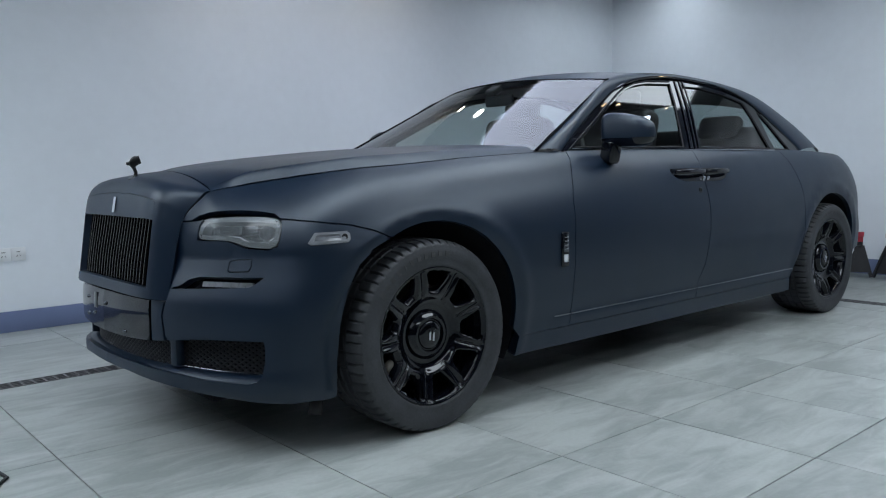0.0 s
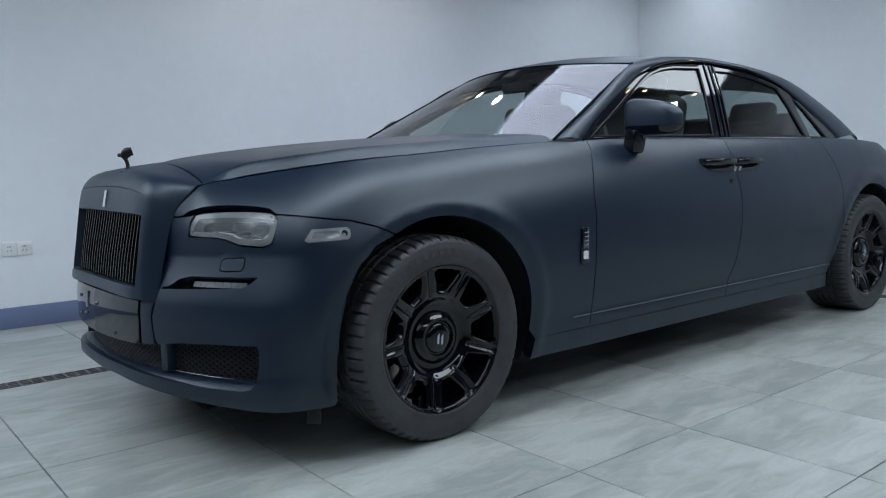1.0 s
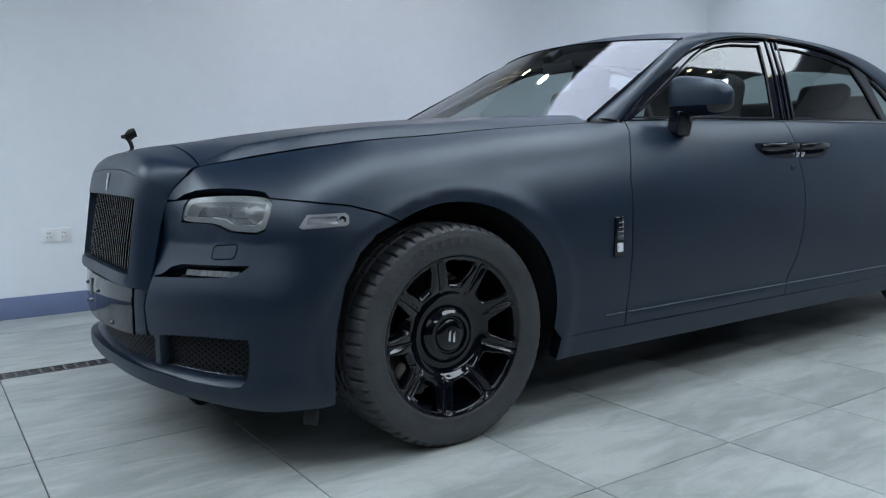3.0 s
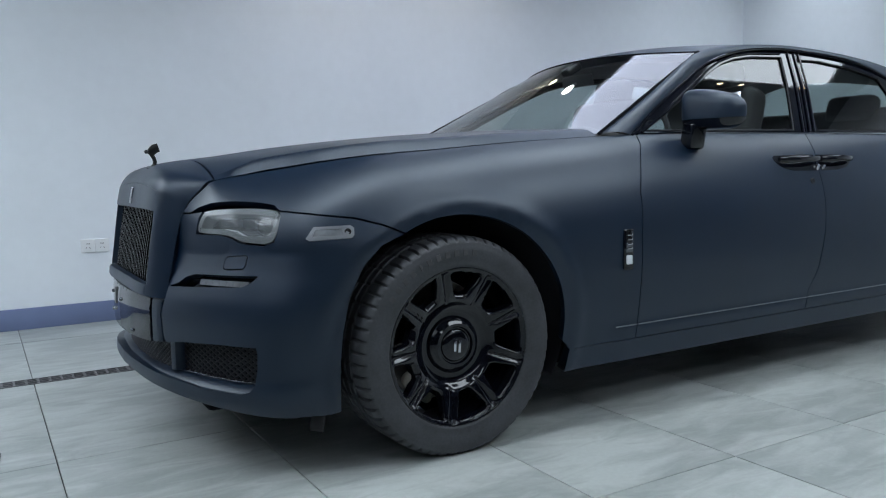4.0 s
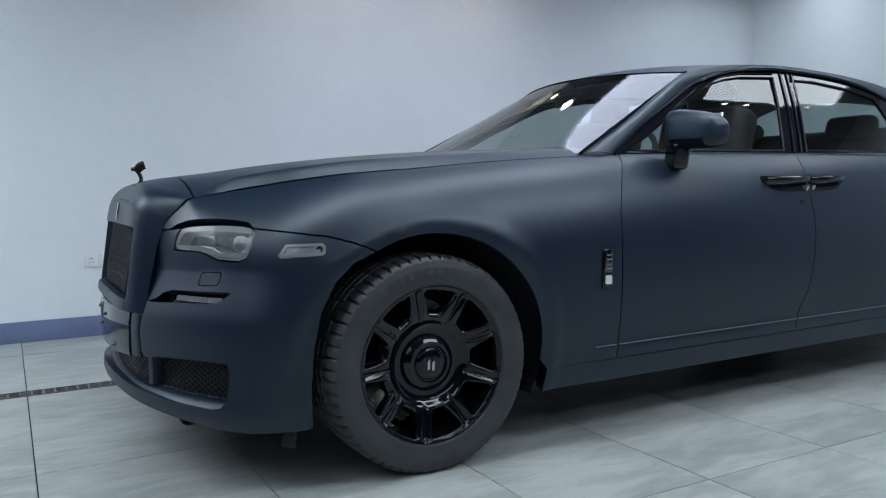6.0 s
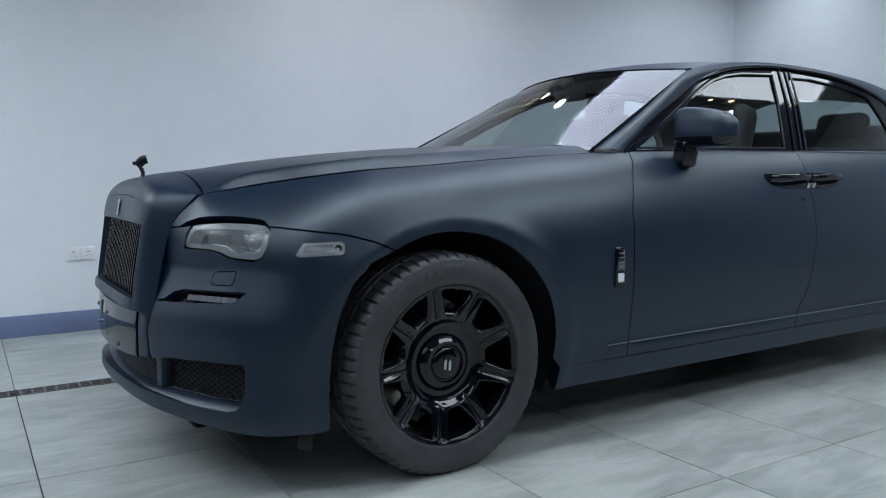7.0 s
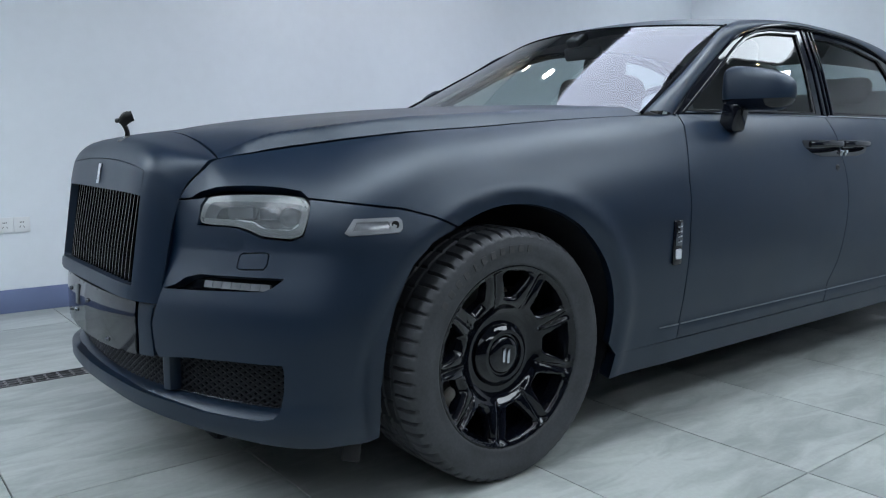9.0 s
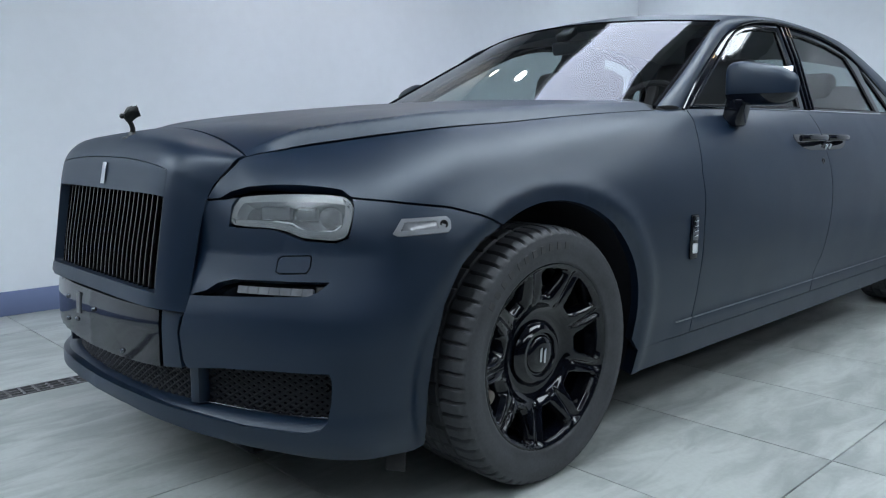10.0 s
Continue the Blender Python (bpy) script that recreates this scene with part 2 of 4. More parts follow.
_tuck_side = pchip([0.10, 0.15, 0.20, 0.28, 0.35, 0.45, 0.60, 0.70], [0.12, 0.085, 0.068, 0.053, 0.042, 0.022, 0.003, 0])
_tuck_front = pchip([0.10, 0.16, 0.20, 0.24, 0.28, 0.315, 0.48, 0.54, 0.586, 0.65, 0.70], [0.13, 0.05, 0.012, -0.003, -0.004, 0, 0, 0.006, 0.02, 0.045, 0.062])
WAIST = 0.70


def body(s, v):
    """A point of the car's skin. v is the height up to the waist, then turns over to the upper edge."""
    x, h, nx, nh = plan(s)
    front = smooth(0.1, 0.65, abs(nx))

    def low(z):
        d = _tuck_front(z) * front + _tuck_side(z) * (1 - front)
        return x - nx * d, h - nh * d

    if v <= WAIST:
        px, ph = low(v)
        z = v
    else:
        tx, th, tz = top(s)
        bx, bh = low(WAIST)
        part_way = min((v - WAIST) / (tz - WAIST), 1)
        lean = math.radians(64)
        rise_share = math.sin(part_way * math.pi / 2)
        turn = math.asin(rise_share * math.sin(lean))
        flat = 1 - smooth(0.47, 0.95, s)
        k = (1 - math.cos(turn) ** 1.15) / (1 - math.cos(lean) ** 1.15) * (1 - flat) + part_way**1.8 * flat
        z = WAIST + (tz - WAIST) * (rise_share * (1 - flat) + part_way * flat)
        px, ph = bx + (tx - bx) * k, bh + (th - bh) * k
    for cx in (0.005, 3.465):
        r = math.hypot(px - cx, z - 0.362)
        if r < 0.62 and nh > 0.5:
            ph += 0.008 * math.exp(-(((r - 0.49) / 0.035) ** 2)) - 0.006 * smooth(0.475, 0.437, r)
    if 0.62 < px < 3.0 and z < 0.36:
        ph += 0.004 * smooth(0.348, 0.338, z) * smooth(0.64, 0.76, px)
    return px, ph, z


def rise(s, z):
    """The v at which the skin at s has the height z."""
    if z <= WAIST:
        return z
    lo, hi = WAIST, top(s)[2]
    for _ in range(30):
        mid = (lo + hi) / 2
        lo, hi = (mid, hi) if body(s, mid)[2] < z else (lo, mid)
    return hi

# ---- building helpers ----
def mesh_object(name, verts, faces, mat, parent=None, label="", smooth_faces=True, sharp=None):
    me = bpy.data.meshes.new(name)
    me.from_pydata([tuple(v) for v in verts], [], faces)
    me.validate()
    me.polygons.foreach_set("use_smooth", [smooth_faces] * len(me.polygons))
    me.materials.append(mat)
    if sharp is not None:
        me.set_sharp_from_angle(angle=radians(sharp))
    ob = new(name, me)
    if parent is not None:
        ob.parent = parent
    if label:
        tagged(ob, label)
    return ob


def part(name, bm, mat, parent=None, label="", sharp=35):
    """Links a bmesh as one mesh object under a thing or under a part."""
    me = bpy.data.meshes.new(name)
    bm.to_mesh(me)
    bm.free()
    me.polygons.foreach_set("use_smooth", [True] * len(me.polygons))
    me.set_sharp_from_angle(angle=radians(sharp))
    me.materials.append(mat)
    ob = new(name, me)
    if parent is not None:
        ob.parent = parent
    if label:
        tagged(ob, label)
    return ob


def thing(name, label, category, group="", at=(0, 0, 0)):
    ob = new(name)
    ob.location = at
    ob.empty_display_size = 0.1
    return tagged(ob, label, category, group)


def add_box(bm, size, m=Matrix(), bevel=0.0, segments=2):
    """A box with rounded edges, added to a bmesh."""
    made = bmesh.ops.create_cube(bm, size=1.0, matrix=m @ Matrix.Diagonal((*size, 1)))
    if bevel:
        edges = list({e for v in made["verts"] for e in v.link_edges})
        bmesh.ops.bevel(bm, geom=edges, offset=bevel, segments=segments, profile=0.5, affect="EDGES")
    return bm


def box(size, m=Matrix(), bevel=0.0, segments=2):
    return add_box(bmesh.new(), size, m, bevel, segments)


def add_lathe(bm, profile, n, m=Matrix(), close=False):
    """Turns a profile of (radius, height) round z."""
    rings = []
    for r, z in profile:
        rings.append([bm.verts.new(m @ Vector((r * math.cos(2 * math.pi * i / n), r * math.sin(2 * math.pi * i / n), z))) for i in range(n)])
    pairs = list(zip(rings, rings[1:])) + ([(rings[-1], rings[0])] if close else [])
    for a, b in pairs:
        for i in range(n):
            bm.faces.new((a[i], a[(i + 1) % n], b[(i + 1) % n], b[i]))
    if not close:
        for ring in (rings[0][::-1], rings[-1]):
            if profile[0][0] > 1e-4:
                bm.faces.new(ring)
    return bm


def lathe(profile, n, m=Matrix(), close=False):
    return add_lathe(bmesh.new(), profile, n, m, close)


def add_tube(bm, points, rx, ry=None, n=8, closed=False, up=(0, 0, 1)):
    """A round or flat bar along points."""
    ry = ry or rx
    p = [Vector(q) for q in points]
    rings = []
    for i, q in enumerate(p):
        a, b = (p[i - 1], p[(i + 1) % len(p)]) if closed else (p[max(i - 1, 0)], p[min(i + 1, len(p) - 1)])
        t = (b - a).normalized()
        side = t.cross(Vector(up))
        side = side.normalized() if side.length > 1e-5 else Vector((1, 0, 0))
        lift = side.cross(t).normalized()
        rings.append([bm.verts.new(q + side * rx * math.cos(2 * math.pi * k / n) + lift * ry * math.sin(2 * math.pi * k / n)) for k in range(n)])
    for i in range(len(rings) if closed else len(rings) - 1):
        a, b = rings[i], rings[(i + 1) % len(rings)]
        for k in range(n):
            bm.faces.new((a[k], a[(k + 1) % n], b[(k + 1) % n], b[k]))
    if not closed:
        bm.faces.new(rings[0][::-1])
        bm.faces.new(rings[-1])
    bmesh.ops.recalc_face_normals(bm, faces=bm.faces)
    return bm


def tube(points, rx, ry=None, n=8, closed=False, up=(0, 0, 1)):
    return add_tube(bmesh.new(), points, rx, ry, n, closed, up)


def loft(name, rows, mat, parent, label="", thick=0.0, sharp=None):
    """A sheet through rows of points, given a thickness."""
    n, k = len(rows), len(rows[0])
    verts = [v for row in rows for v in row]
    faces = [(i * k + j, i * k + j + 1, (i + 1) * k + j + 1, (i + 1) * k + j) for i in range(n - 1) for j in range(k - 1)]
    ob = mesh_object(name, verts, faces, mat, parent, label, sharp=sharp)
    if thick:
        mod = ob.modifiers.new("thickness", "SOLIDIFY")
        mod.thickness, mod.offset = thick, -1
    return ob


def dense(points, step):
    """A closed outline with points no further apart than step."""
    out = []
    for a, b in zip(points, points[1:] + points[:1]):
        n = max(1, math.ceil(math.dist(a, b) / step))
        out += [(a[0] + (b[0] - a[0]) * i / n, a[1] + (b[1] - a[1]) * i / n) for i in range(n)]
    return out


def area(ring):
    r = np.asarray(ring)
    q = np.roll(r, -1, 0)
    return float((r[:, 0] * q[:, 1] - q[:, 0] * r[:, 1]).sum()) / 2


def shrink(ring, d):
    """The outline moved to its left by d."""
    r = np.asarray(ring, float)
    a, b = r - np.roll(r, 1, 0), np.roll(r, -1, 0) - r
    na, nb = (np.stack([-e[:, 1], e[:, 0]], 1) / np.maximum(np.linalg.norm(e, axis=1), 1e-9)[:, None] for e in (a, b))
    n = na + nb
    n /= np.maximum(np.linalg.norm(n, axis=1), 1e-6)[:, None]
    grow = 1 / np.maximum((n * na).sum(1), 0.5)
    return r + n * (d * grow)[:, None]


def inside(points, ring):
    p, r = np.asarray(points, float), np.asarray(ring, float)
    hit = np.zeros(len(p), bool)
    for (x0, y0), (x1, y1) in zip(r, np.roll(r, -1, 0)):
        if y0 == y1:
            continue
        cross = ((p[:, 1] < y0) != (p[:, 1] < y1)) & (p[:, 0] < x0 + (p[:, 1] - y0) * (x1 - x0) / (y1 - y0))
        hit ^= cross
    return hit


def panel(name, mat, parent, outline, surface, holes=(), step=0.03, gap=0.0020, depth=0.018, bevel=(0.005, 0.0014), lines=(), label="", edge=None, exact=True, weld=False, extra=()):
    """A sheet cut to an outline (and holes) on a surface, with rounded edges turned inwards. The outline lies in the surface's own two coordinates."""
    from_geo = []
    rings = []
    for i, ring in enumerate([outline, *holes]):
        ring = [tuple(map(float, q)) for q in ring]
        if (area(ring) > 0) != (i == 0):
            ring = ring[::-1]
        ring = dense(ring, edge or step * 0.5)
        rings.append(shrink(ring, gap))
    inner = [shrink(r, bevel[0]) for r in rings] if bevel else []
    points, edges = [], []
    for r in rings + inner:
        base = len(points)
        points += [tuple(q) for q in r]
        edges += [(base + k, base + (k + 1) % len(r)) for k in range(len(r))]
    near = np.array(points)
    lo, hi = rings[0].min(0), rings[0].max(0)
    cand = []
    row = 0
    y = lo[1]
    while y < hi[1]:
        x = lo[0] + (step / 2 if row % 2 else 0)
        while x < hi[0]:
            cand.append((x, y))
            x += step
        y += step * 0.87
        row += 1
    for level in lines:
        cand += [(x, level) for x in np.arange(lo[0], hi[0], step * 0.7)]
    cand += list(extra)
    if cand:
        cand = np.array(cand)
        ok = inside(cand, rings[0])
        for h in rings[1:]:
            ok &= ~inside(cand, h)
        cand = cand[ok]
        reach = step * 0.4 if not extra else step * 0.25
        keep = [q for q in cand if np.abs(near - q).sum(1).min() > reach]
        from_geo = [tuple(q) for q in keep]
    from mathutils.geometry import delaunay_2d_cdt
    got = delaunay_2d_cdt([Vector(q) for q in points + from_geo], edges, [], 0, 1e-6)
    v2, tris = np.array([tuple(v) for v in got[0]]), [tuple(f) for f in got[2]]
    mid = np.array([v2[list(f)].mean(0) for f in tris])
    ok = inside(mid, rings[0])
    for h in rings[1:]:
        ok &= ~inside(mid, h)
    tris = [f for f, k in zip(tris, ok) if k]
    count = {}
    for f in tris:
        for a, b in zip(f, f[1:] + f[:1]):
            count[(a, b)] = count.get((a, b), 0) + 1
    border = [(a, b) for a, b in count if (b, a) not in count]
    rim = {v for e in border for v in e}
    used = sorted({v for f in tris for v in f})
    place, normal = {}, {}
    for v in used:
        a, b = v2[v]
        p = np.array(surface(a, b))
        place[v] = p
        if v in rim:
            e = 0.004
            da, db = np.array(surface(a + e, b)) - surface(a - e, b), np.array(surface(a, b + e)) - surface(a, b - e)
            n = np.cross(da, db)
            ln = np.linalg.norm(n)
            normal[v] = n / ln if ln > 1e-12 else np.array((0, 0, 0.0))
            if bevel:
                place[v] = p - normal[v] * bevel[1]
    index = {v: i for i, v in enumerate(used)}
    verts = [place[v] for v in used]
    shade = []
    if exact:
        for v in used:
            if v not in normal:
                a, b = v2[v]
                e = 0.004
                n = np.cross(np.array(surface(a + e, b)) - surface(a - e, b), np.array(surface(a, b + e)) - surface(a, b - e))
                normal[v] = n / max(np.linalg.norm(n), 1e-12)
            shade.append(normal[v])
    faces = [tuple(index[v] for v in f) for f in tris]
    if depth:
        lip, deep, aside = {}, {}, {}
        for a, b in border:
            for v in (a, b):
                aside[v] = aside.get(v, 0) + np.cross(place[b] - place[a], normal[v])
        for v in rim:
            if weld:
                lip[v] = index[v]
            else:
                lip[v] = len(verts)
                verts.append(place[v])
            deep[v] = len(verts)
            verts.append(place[v] - normal[v] * depth)
            out = aside[v] / max(np.linalg.norm(aside[v]), 1e-12)
            if weld and shade:
                shade[index[v]] = (normal[v] + out) / np.linalg.norm(normal[v] + out)
            shade += [out] * (1 if weld else 2)
        faces += [(lip[b], lip[a], deep[a], deep[b]) for a, b in border]
    ob = mesh_object(name, verts, faces, mat, parent, label)
    if exact and len(shade) == len(ob.data.vertices):
        ob.data.normals_split_custom_set_from_vertices([tuple(n) for n in shade])
    return ob


def skin(s, v):
    """The car's skin, with s below 0 on the passenger's side."""
    x, h, z = body(abs(s), v)
    return (x, -h if s >= 0 else h + 0.018 * smooth(0, 0.35, -s), z)


def mirrored(ring):
    return [(-a, b) for a, b in ring][::-1]


# ---- the room ----
BACK, END, FRONT, LEFT, HIGH, TURN_Y = 2.45, 5.62, -8.0, -7.0, 3.0, -4.0


def wall(name, size, at, mat=PLASTER, label="smooth white painted plaster wall of the workshop"):
    return tagged(part(name, box(size, pose(*at)), mat), label, "wall", kind="structure")


wall("wall_back", (END - LEFT + 0.4, 0.2, HIGH), ((END + LEFT) / 2, BACK + 0.1, HIGH / 2))
wall("wall_end", (0.2, BACK - TURN_Y, HIGH), (END + 0.1, (BACK + TURN_Y) / 2, HIGH / 2))
# unseen dark walls, added so that paint and glass mirror a dark room
wall("wall_shutter", (0.2, TURN_Y - FRONT, HIGH), (END + 0.1, (TURN_Y + FRONT) / 2, HIGH / 2), DARK_WALL, "unseen dark grey wall, added to keep the car's reflections dark")
wall("wall_front", (END - LEFT + 0.4, 0.2, HIGH), ((END + LEFT) / 2, FRONT - 0.1, HIGH / 2), DARK_WALL, "unseen dark grey wall, added to keep the car's reflections dark")
wall("wall_far", (0.2, BACK - FRONT, HIGH), (LEFT - 0.1, (BACK + FRONT) / 2, HIGH / 2), DARK_WALL, "unseen dark grey wall, added to keep the car's reflections dark")
tagged(part("ceiling", box((END - LEFT + 0.4, BACK - FRONT + 0.4, 0.15), pose((END + LEFT) / 2, (BACK + FRONT) / 2, HIGH + 0.075)), CEILING), "dark grey painted workshop ceiling", "ceiling", kind="structure")
for name, size, at in (("baseboard_back", (END - LEFT, 0.012, 0.135), ((END + LEFT) / 2, BACK - 0.006, 0.0675)), ("baseboard_end", (0.012, BACK - 0.012 - TURN_Y, 0.135), (END - 0.006, (BACK - 0.012 + TURN_Y) / 2, 0.0675))):
    tagged(part(name, box(size, pose(*at), 0.003), SKIRT), "matt blue skirting band along the foot of the wall", "skirting", kind="structure")


def ceiling_panel(x, y, w, d, power, turn, tint, label):
    ob = thing("ceiling_light", label, "ceiling light", at=(x, y, HIGH))
    bm = bmesh.new()
    for sx, sy, lx, ly in ((0, d / 2, w + 0.04, 0.04), (0, -d / 2, w + 0.04, 0.04), (w / 2, 0, 0.04, d - 0.04), (-w / 2, 0, 0.04, d - 0.04)):
        add_box(bm, (lx, ly, 0.06), pose(sx, sy, -0.03))
    part("frame", bm, SOCKET, ob)
    part("diffuser", box((w - 0.05, d - 0.05, 0.02), pose(0, 0, -0.03)), glow("light_diffuser", tint, power), ob)
    ob.rotation_euler = (0, 0, radians(turn))
    return ob


COOL = (0.81, 0.905, 1.0)
# panels at x -3.6, x 4.7 and y -1.0 are unseen fill, added for brightness
for x, y, w, d, power, turn in ((1.97, 0.66, 2.6, 0.72, 2.5, -24), (4.2, -1.1, 1.6, 0.7, 2.8, 0), (-0.1, -1.0, 6.2, 0.55, 4.4, 0), (-3.6, 1.2, 2.4, 1.8, 3.8, 0), (4.7, 1.5, 1.4, 0.5, 2.8, 0), (2.0, -2.9, 3.0, 1.1, 3.5, 0), (0.2, -5.0, 4.0, 0.7, 3.0, 0), (-3.6, -2.8, 2.8, 2.0, 0.5, 0)):
    ceiling_panel(x, y, w, d, power, turn, COOL if turn == 0 else (0.71, 0.79, 1.0), "white luminous ceiling panel, some of the set added as unseen fill light")


def downlight(x, y, r, mat, label):
    ob = thing("downlight", label, "ceiling light", "downlights in the ceiling", at=(x, y, HIGH))
    part("bezel", lathe([(r * 1.25, 0.0), (r * 1.25, -0.008), (r * 1.05, -0.012), (r, -0.006)], 28), SOCKET, ob)
    part("lens", lathe([(0.0, -0.008), (r * 0.7, -0.007), (r, -0.005)], 28), mat, ob)


WARM, WHITE = glow("warm_lamp", (1.0, 0.72, 0.42), 14.0), glow("white_lamp", (1.0, 0.97, 0.90), 34.0)
for x in (3.78, 4.03, 4.78):
    downlight(x, -1.54, 0.034, WARM, "small round warm downlight in the ceiling")
for x in (0.85, 1.95):
    downlight(x, 1.62, 0.075, WHITE, "round white downlight close to the wall")
WASH = glow("wall_wash_lamp", (1.0, 0.86, 0.64), 24.0)
for x in (0.87, 2.30):
    downlight(x, 2.28, 0.055, WASH, "small round downlight washing the top of the wall")


# ---- floor ----
tagged(part("ground", box((END - LEFT + 0.2, BACK - FRONT + 0.2, 0.2), pose((END + LEFT) / 2, (BACK + FRONT) / 2, -0.108)), GROUT), "grey mortar bed under the tiles", "floor", kind="structure")

# ---- the car ----
car = thing("sedan", "long matte dark blue-grey luxury sedan parked on grey tiles", "car")
ARCH_F, ARCH_R, ARCH = (0.005, 0.362), (3.465, 0.362), 0.437


def sx(x, z):
    """The place on the skin with that x and height."""
    s = at_x(x)
    return (s, rise(s, z))


def arch_points(centre, a0, a1, r=ARCH, n=28):
    return [sx(centre[0] + r * math.cos(radians(a0 + (a1 - a0) * i / n)), centre[1] + r * math.sin(radians(a0 + (a1 - a0) * i / n))) for i in range(n + 1)]


def upper(s0, s1, n=40, drop=-0.0036):
    return [(s0 + (s1 - s0) * i / n, top(s0 + (s1 - s0) * i / n)[2] - drop) for i in range(n + 1)]


# shut lines shared by neighbouring panels
FRONT_DOOR_EDGE = [sx(*q) for q in ((0.905, 1.069), (0.885, 1.03), (0.835, 0.95), (0.795, 0.85), (0.785, 0.70), (0.792, 0.50), (0.80, 0.37), (0.797, 0.288))]
MID_DOOR_EDGE = [sx(*q) for q in ((1.975, 1.0845), (1.93, 1.0), (1.90, 0.90), (1.905, 0.65), (1.885, 0.47), (1.845, 0.38), (1.838, 0.288))]
REAR_DOOR_EDGE = [sx(*q) for q in ((2.955, 1.0855), (2.985, 0.97), (3.012, 0.84), (3.028, 0.70), (3.022, 0.56), (2.99, 0.42), (2.93, 0.288))]
BROW = [(1.335, rise(1.335, 0.749)), (1.256, 0.753), (1.179, 0.768), (1.041, 0.78), (0.95, 0.787)]
LAMP_LOW = [(0.946, 0.776), (0.926, 0.751), (0.902, 0.7245), (0.86, 0.717), (0.765, 0.723), (0.726, 0.736), (0.69, 0.745), (0.562, 0.755), (0.583, 0.801), (0.612, 0.821), (0.55, 0.821), (0.503, 0.821)]
SEAM = [(0.471, 0.820), (0.461, 0.812), (0.451, 0.80), (0.447, 0.73), (0.448, 0.674), (0.450, 0.60), (0.452, 0.555), (0.443, 0.53)]
SILL = 0.285


def both(build):
    """Makes a panel on the driver's side and its mirror image on the other."""
    build(lambda r: r)
    build(mirrored)


def front_fender(side):
    ring = BROW + [(0.94, 0.80), (0.90, 0.807), (0.817, 0.819), (0.73, 0.831), (0.657, 0.839), (0.593, 0.836), (0.551, 0.823), (0.503, 0.8225), (0.466, 0.8225)]
    ring += upper(0.468, at_x(0.905), 60)
    ring += FRONT_DOOR_EDGE[1:]
    ring += [sx(0.47, SILL)] + arch_points(ARCH_F, -9, 115)[1:]
    panel("front_fender", WRAP, car, side(ring), skin, step=0.022, depth=0.03, lines=(0.341, 0.347))


def front_door(side):
    ring = FRONT_DOOR_EDGE[::-1] + upper(at_x(0.905), at_x(1.975), 20)[1:] + MID_DOOR_EDGE[1:]
    return panel("front_door", WRAP, car, side(ring), skin, step=0.03, lines=(0.341, 0.347))


def rear_door(side):
    ring = MID_DOOR_EDGE[::-1] + upper(at_x(1.975), at_x(2.955), 20)[1:] + REAR_DOOR_EDGE[1:]
    return panel("rear_door", WRAP, car, side(ring), skin, step=0.03, lines=(0.341, 0.347))


def rear_quarter(side):
    ring = REAR_DOOR_EDGE[:-2][::-1] + upper(at_x(2.955), ROUND - 0.7, 40)[1:]
    ring += [(ROUND - 0.7, 0.42), (at_x(4.1), 0.385)]
    ring += arch_points(ARCH_R, 0, 172)
    panel("rear_quarter", WRAP, car, side(ring), skin, step=0.04, depth=0.03)


def sill(side):
    ring = [sx(x, SILL + 0.0035) for x in np.linspace(0.47, 2.93, 40)] + [sx(x, 0.202) for x in np.linspace(2.96, 0.455, 40)]
    panel("sill", WRAP, car, side(ring), skin, step=0.03, depth=0.05)


both(front_fender)
doors = {}
for name, side in (("left", lambda r: r), ("right", mirrored)):
    doors[name] = (front_door(side), rear_door(side))
both(rear_quarter)
both(sill)
# thin paler tube: the highlight on the pressed crease, put into colour
for sign, key in ((1, "left"), (-1, "right")):
    for owner, x0, x1 in ((car, 0.69, 0.793), (doors[key][0], 0.806, 1.836), (doors[key][1], 1.848, 2.945)):
        part("crease_moulding", tube([skin(sign * at_x(x), 0.3435) for x in np.linspace(x0, x1, 20)], 0.0045, 0.0024, 6), CREASE_LIGHT, owner)

# front bumper, in one piece across the nose
INTAKE_TOP = [(0.462, 0.40), (0.56, 0.412), (0.70, 0.417), (0.848, 0.417), (0.853, 0.40)]
INTAKE_LOW = [(0.851, 0.35), (0.840, 0.300), (0.822, 0.281), (0.788, 0.272), (0.62, 0.276), (0.45, 0.290), (0.22, 0.301)]
half = [(0.0, 0.262), (0.2, 0.258), (0.4, 0.243), (0.6, 0.222), (0.8, 0.203), (0.95, 0.193), (1.08, 0.187)]
half += [(1.112, 0.187), (1.121, 0.192), (1.119, 0.33)] + [sx(*q) for q in ((-0.402, 0.45), (-0.379, 0.566), (-0.333, 0.661), (-0.283, 0.713))]
half += BROW + LAMP_LOW + SEAM + [(0.433, 0.49), (0.442, 0.42), (0.452, 0.403)] + INTAKE_TOP + INTAKE_LOW + [(0.0, 0.305)]
full = half[1:-1] + [(-a, b) for a, b in half[1:-1][::-1]]
SLOT = [(0.468, 0.5885), (0.505, 0.598), (0.54, 0.620), (0.585, 0.630), (0.845, 0.632), (0.815, 0.612), (0.79, 0.602), (0.60, 0.594)]
WASHER = [(0.700, 0.655), (0.703, 0.683), (0.712, 0.690), (0.785, 0.694), (0.793, 0.690), (0.791, 0.665), (0.782, 0.653), (0.708, 0.650)]
MARKER = [(1.022, 0.730), (1.048, 0.751), (1.160, 0.753), (1.168, 0.748), (1.166, 0.736), (1.158, 0.731), (1.030, 0.727)]
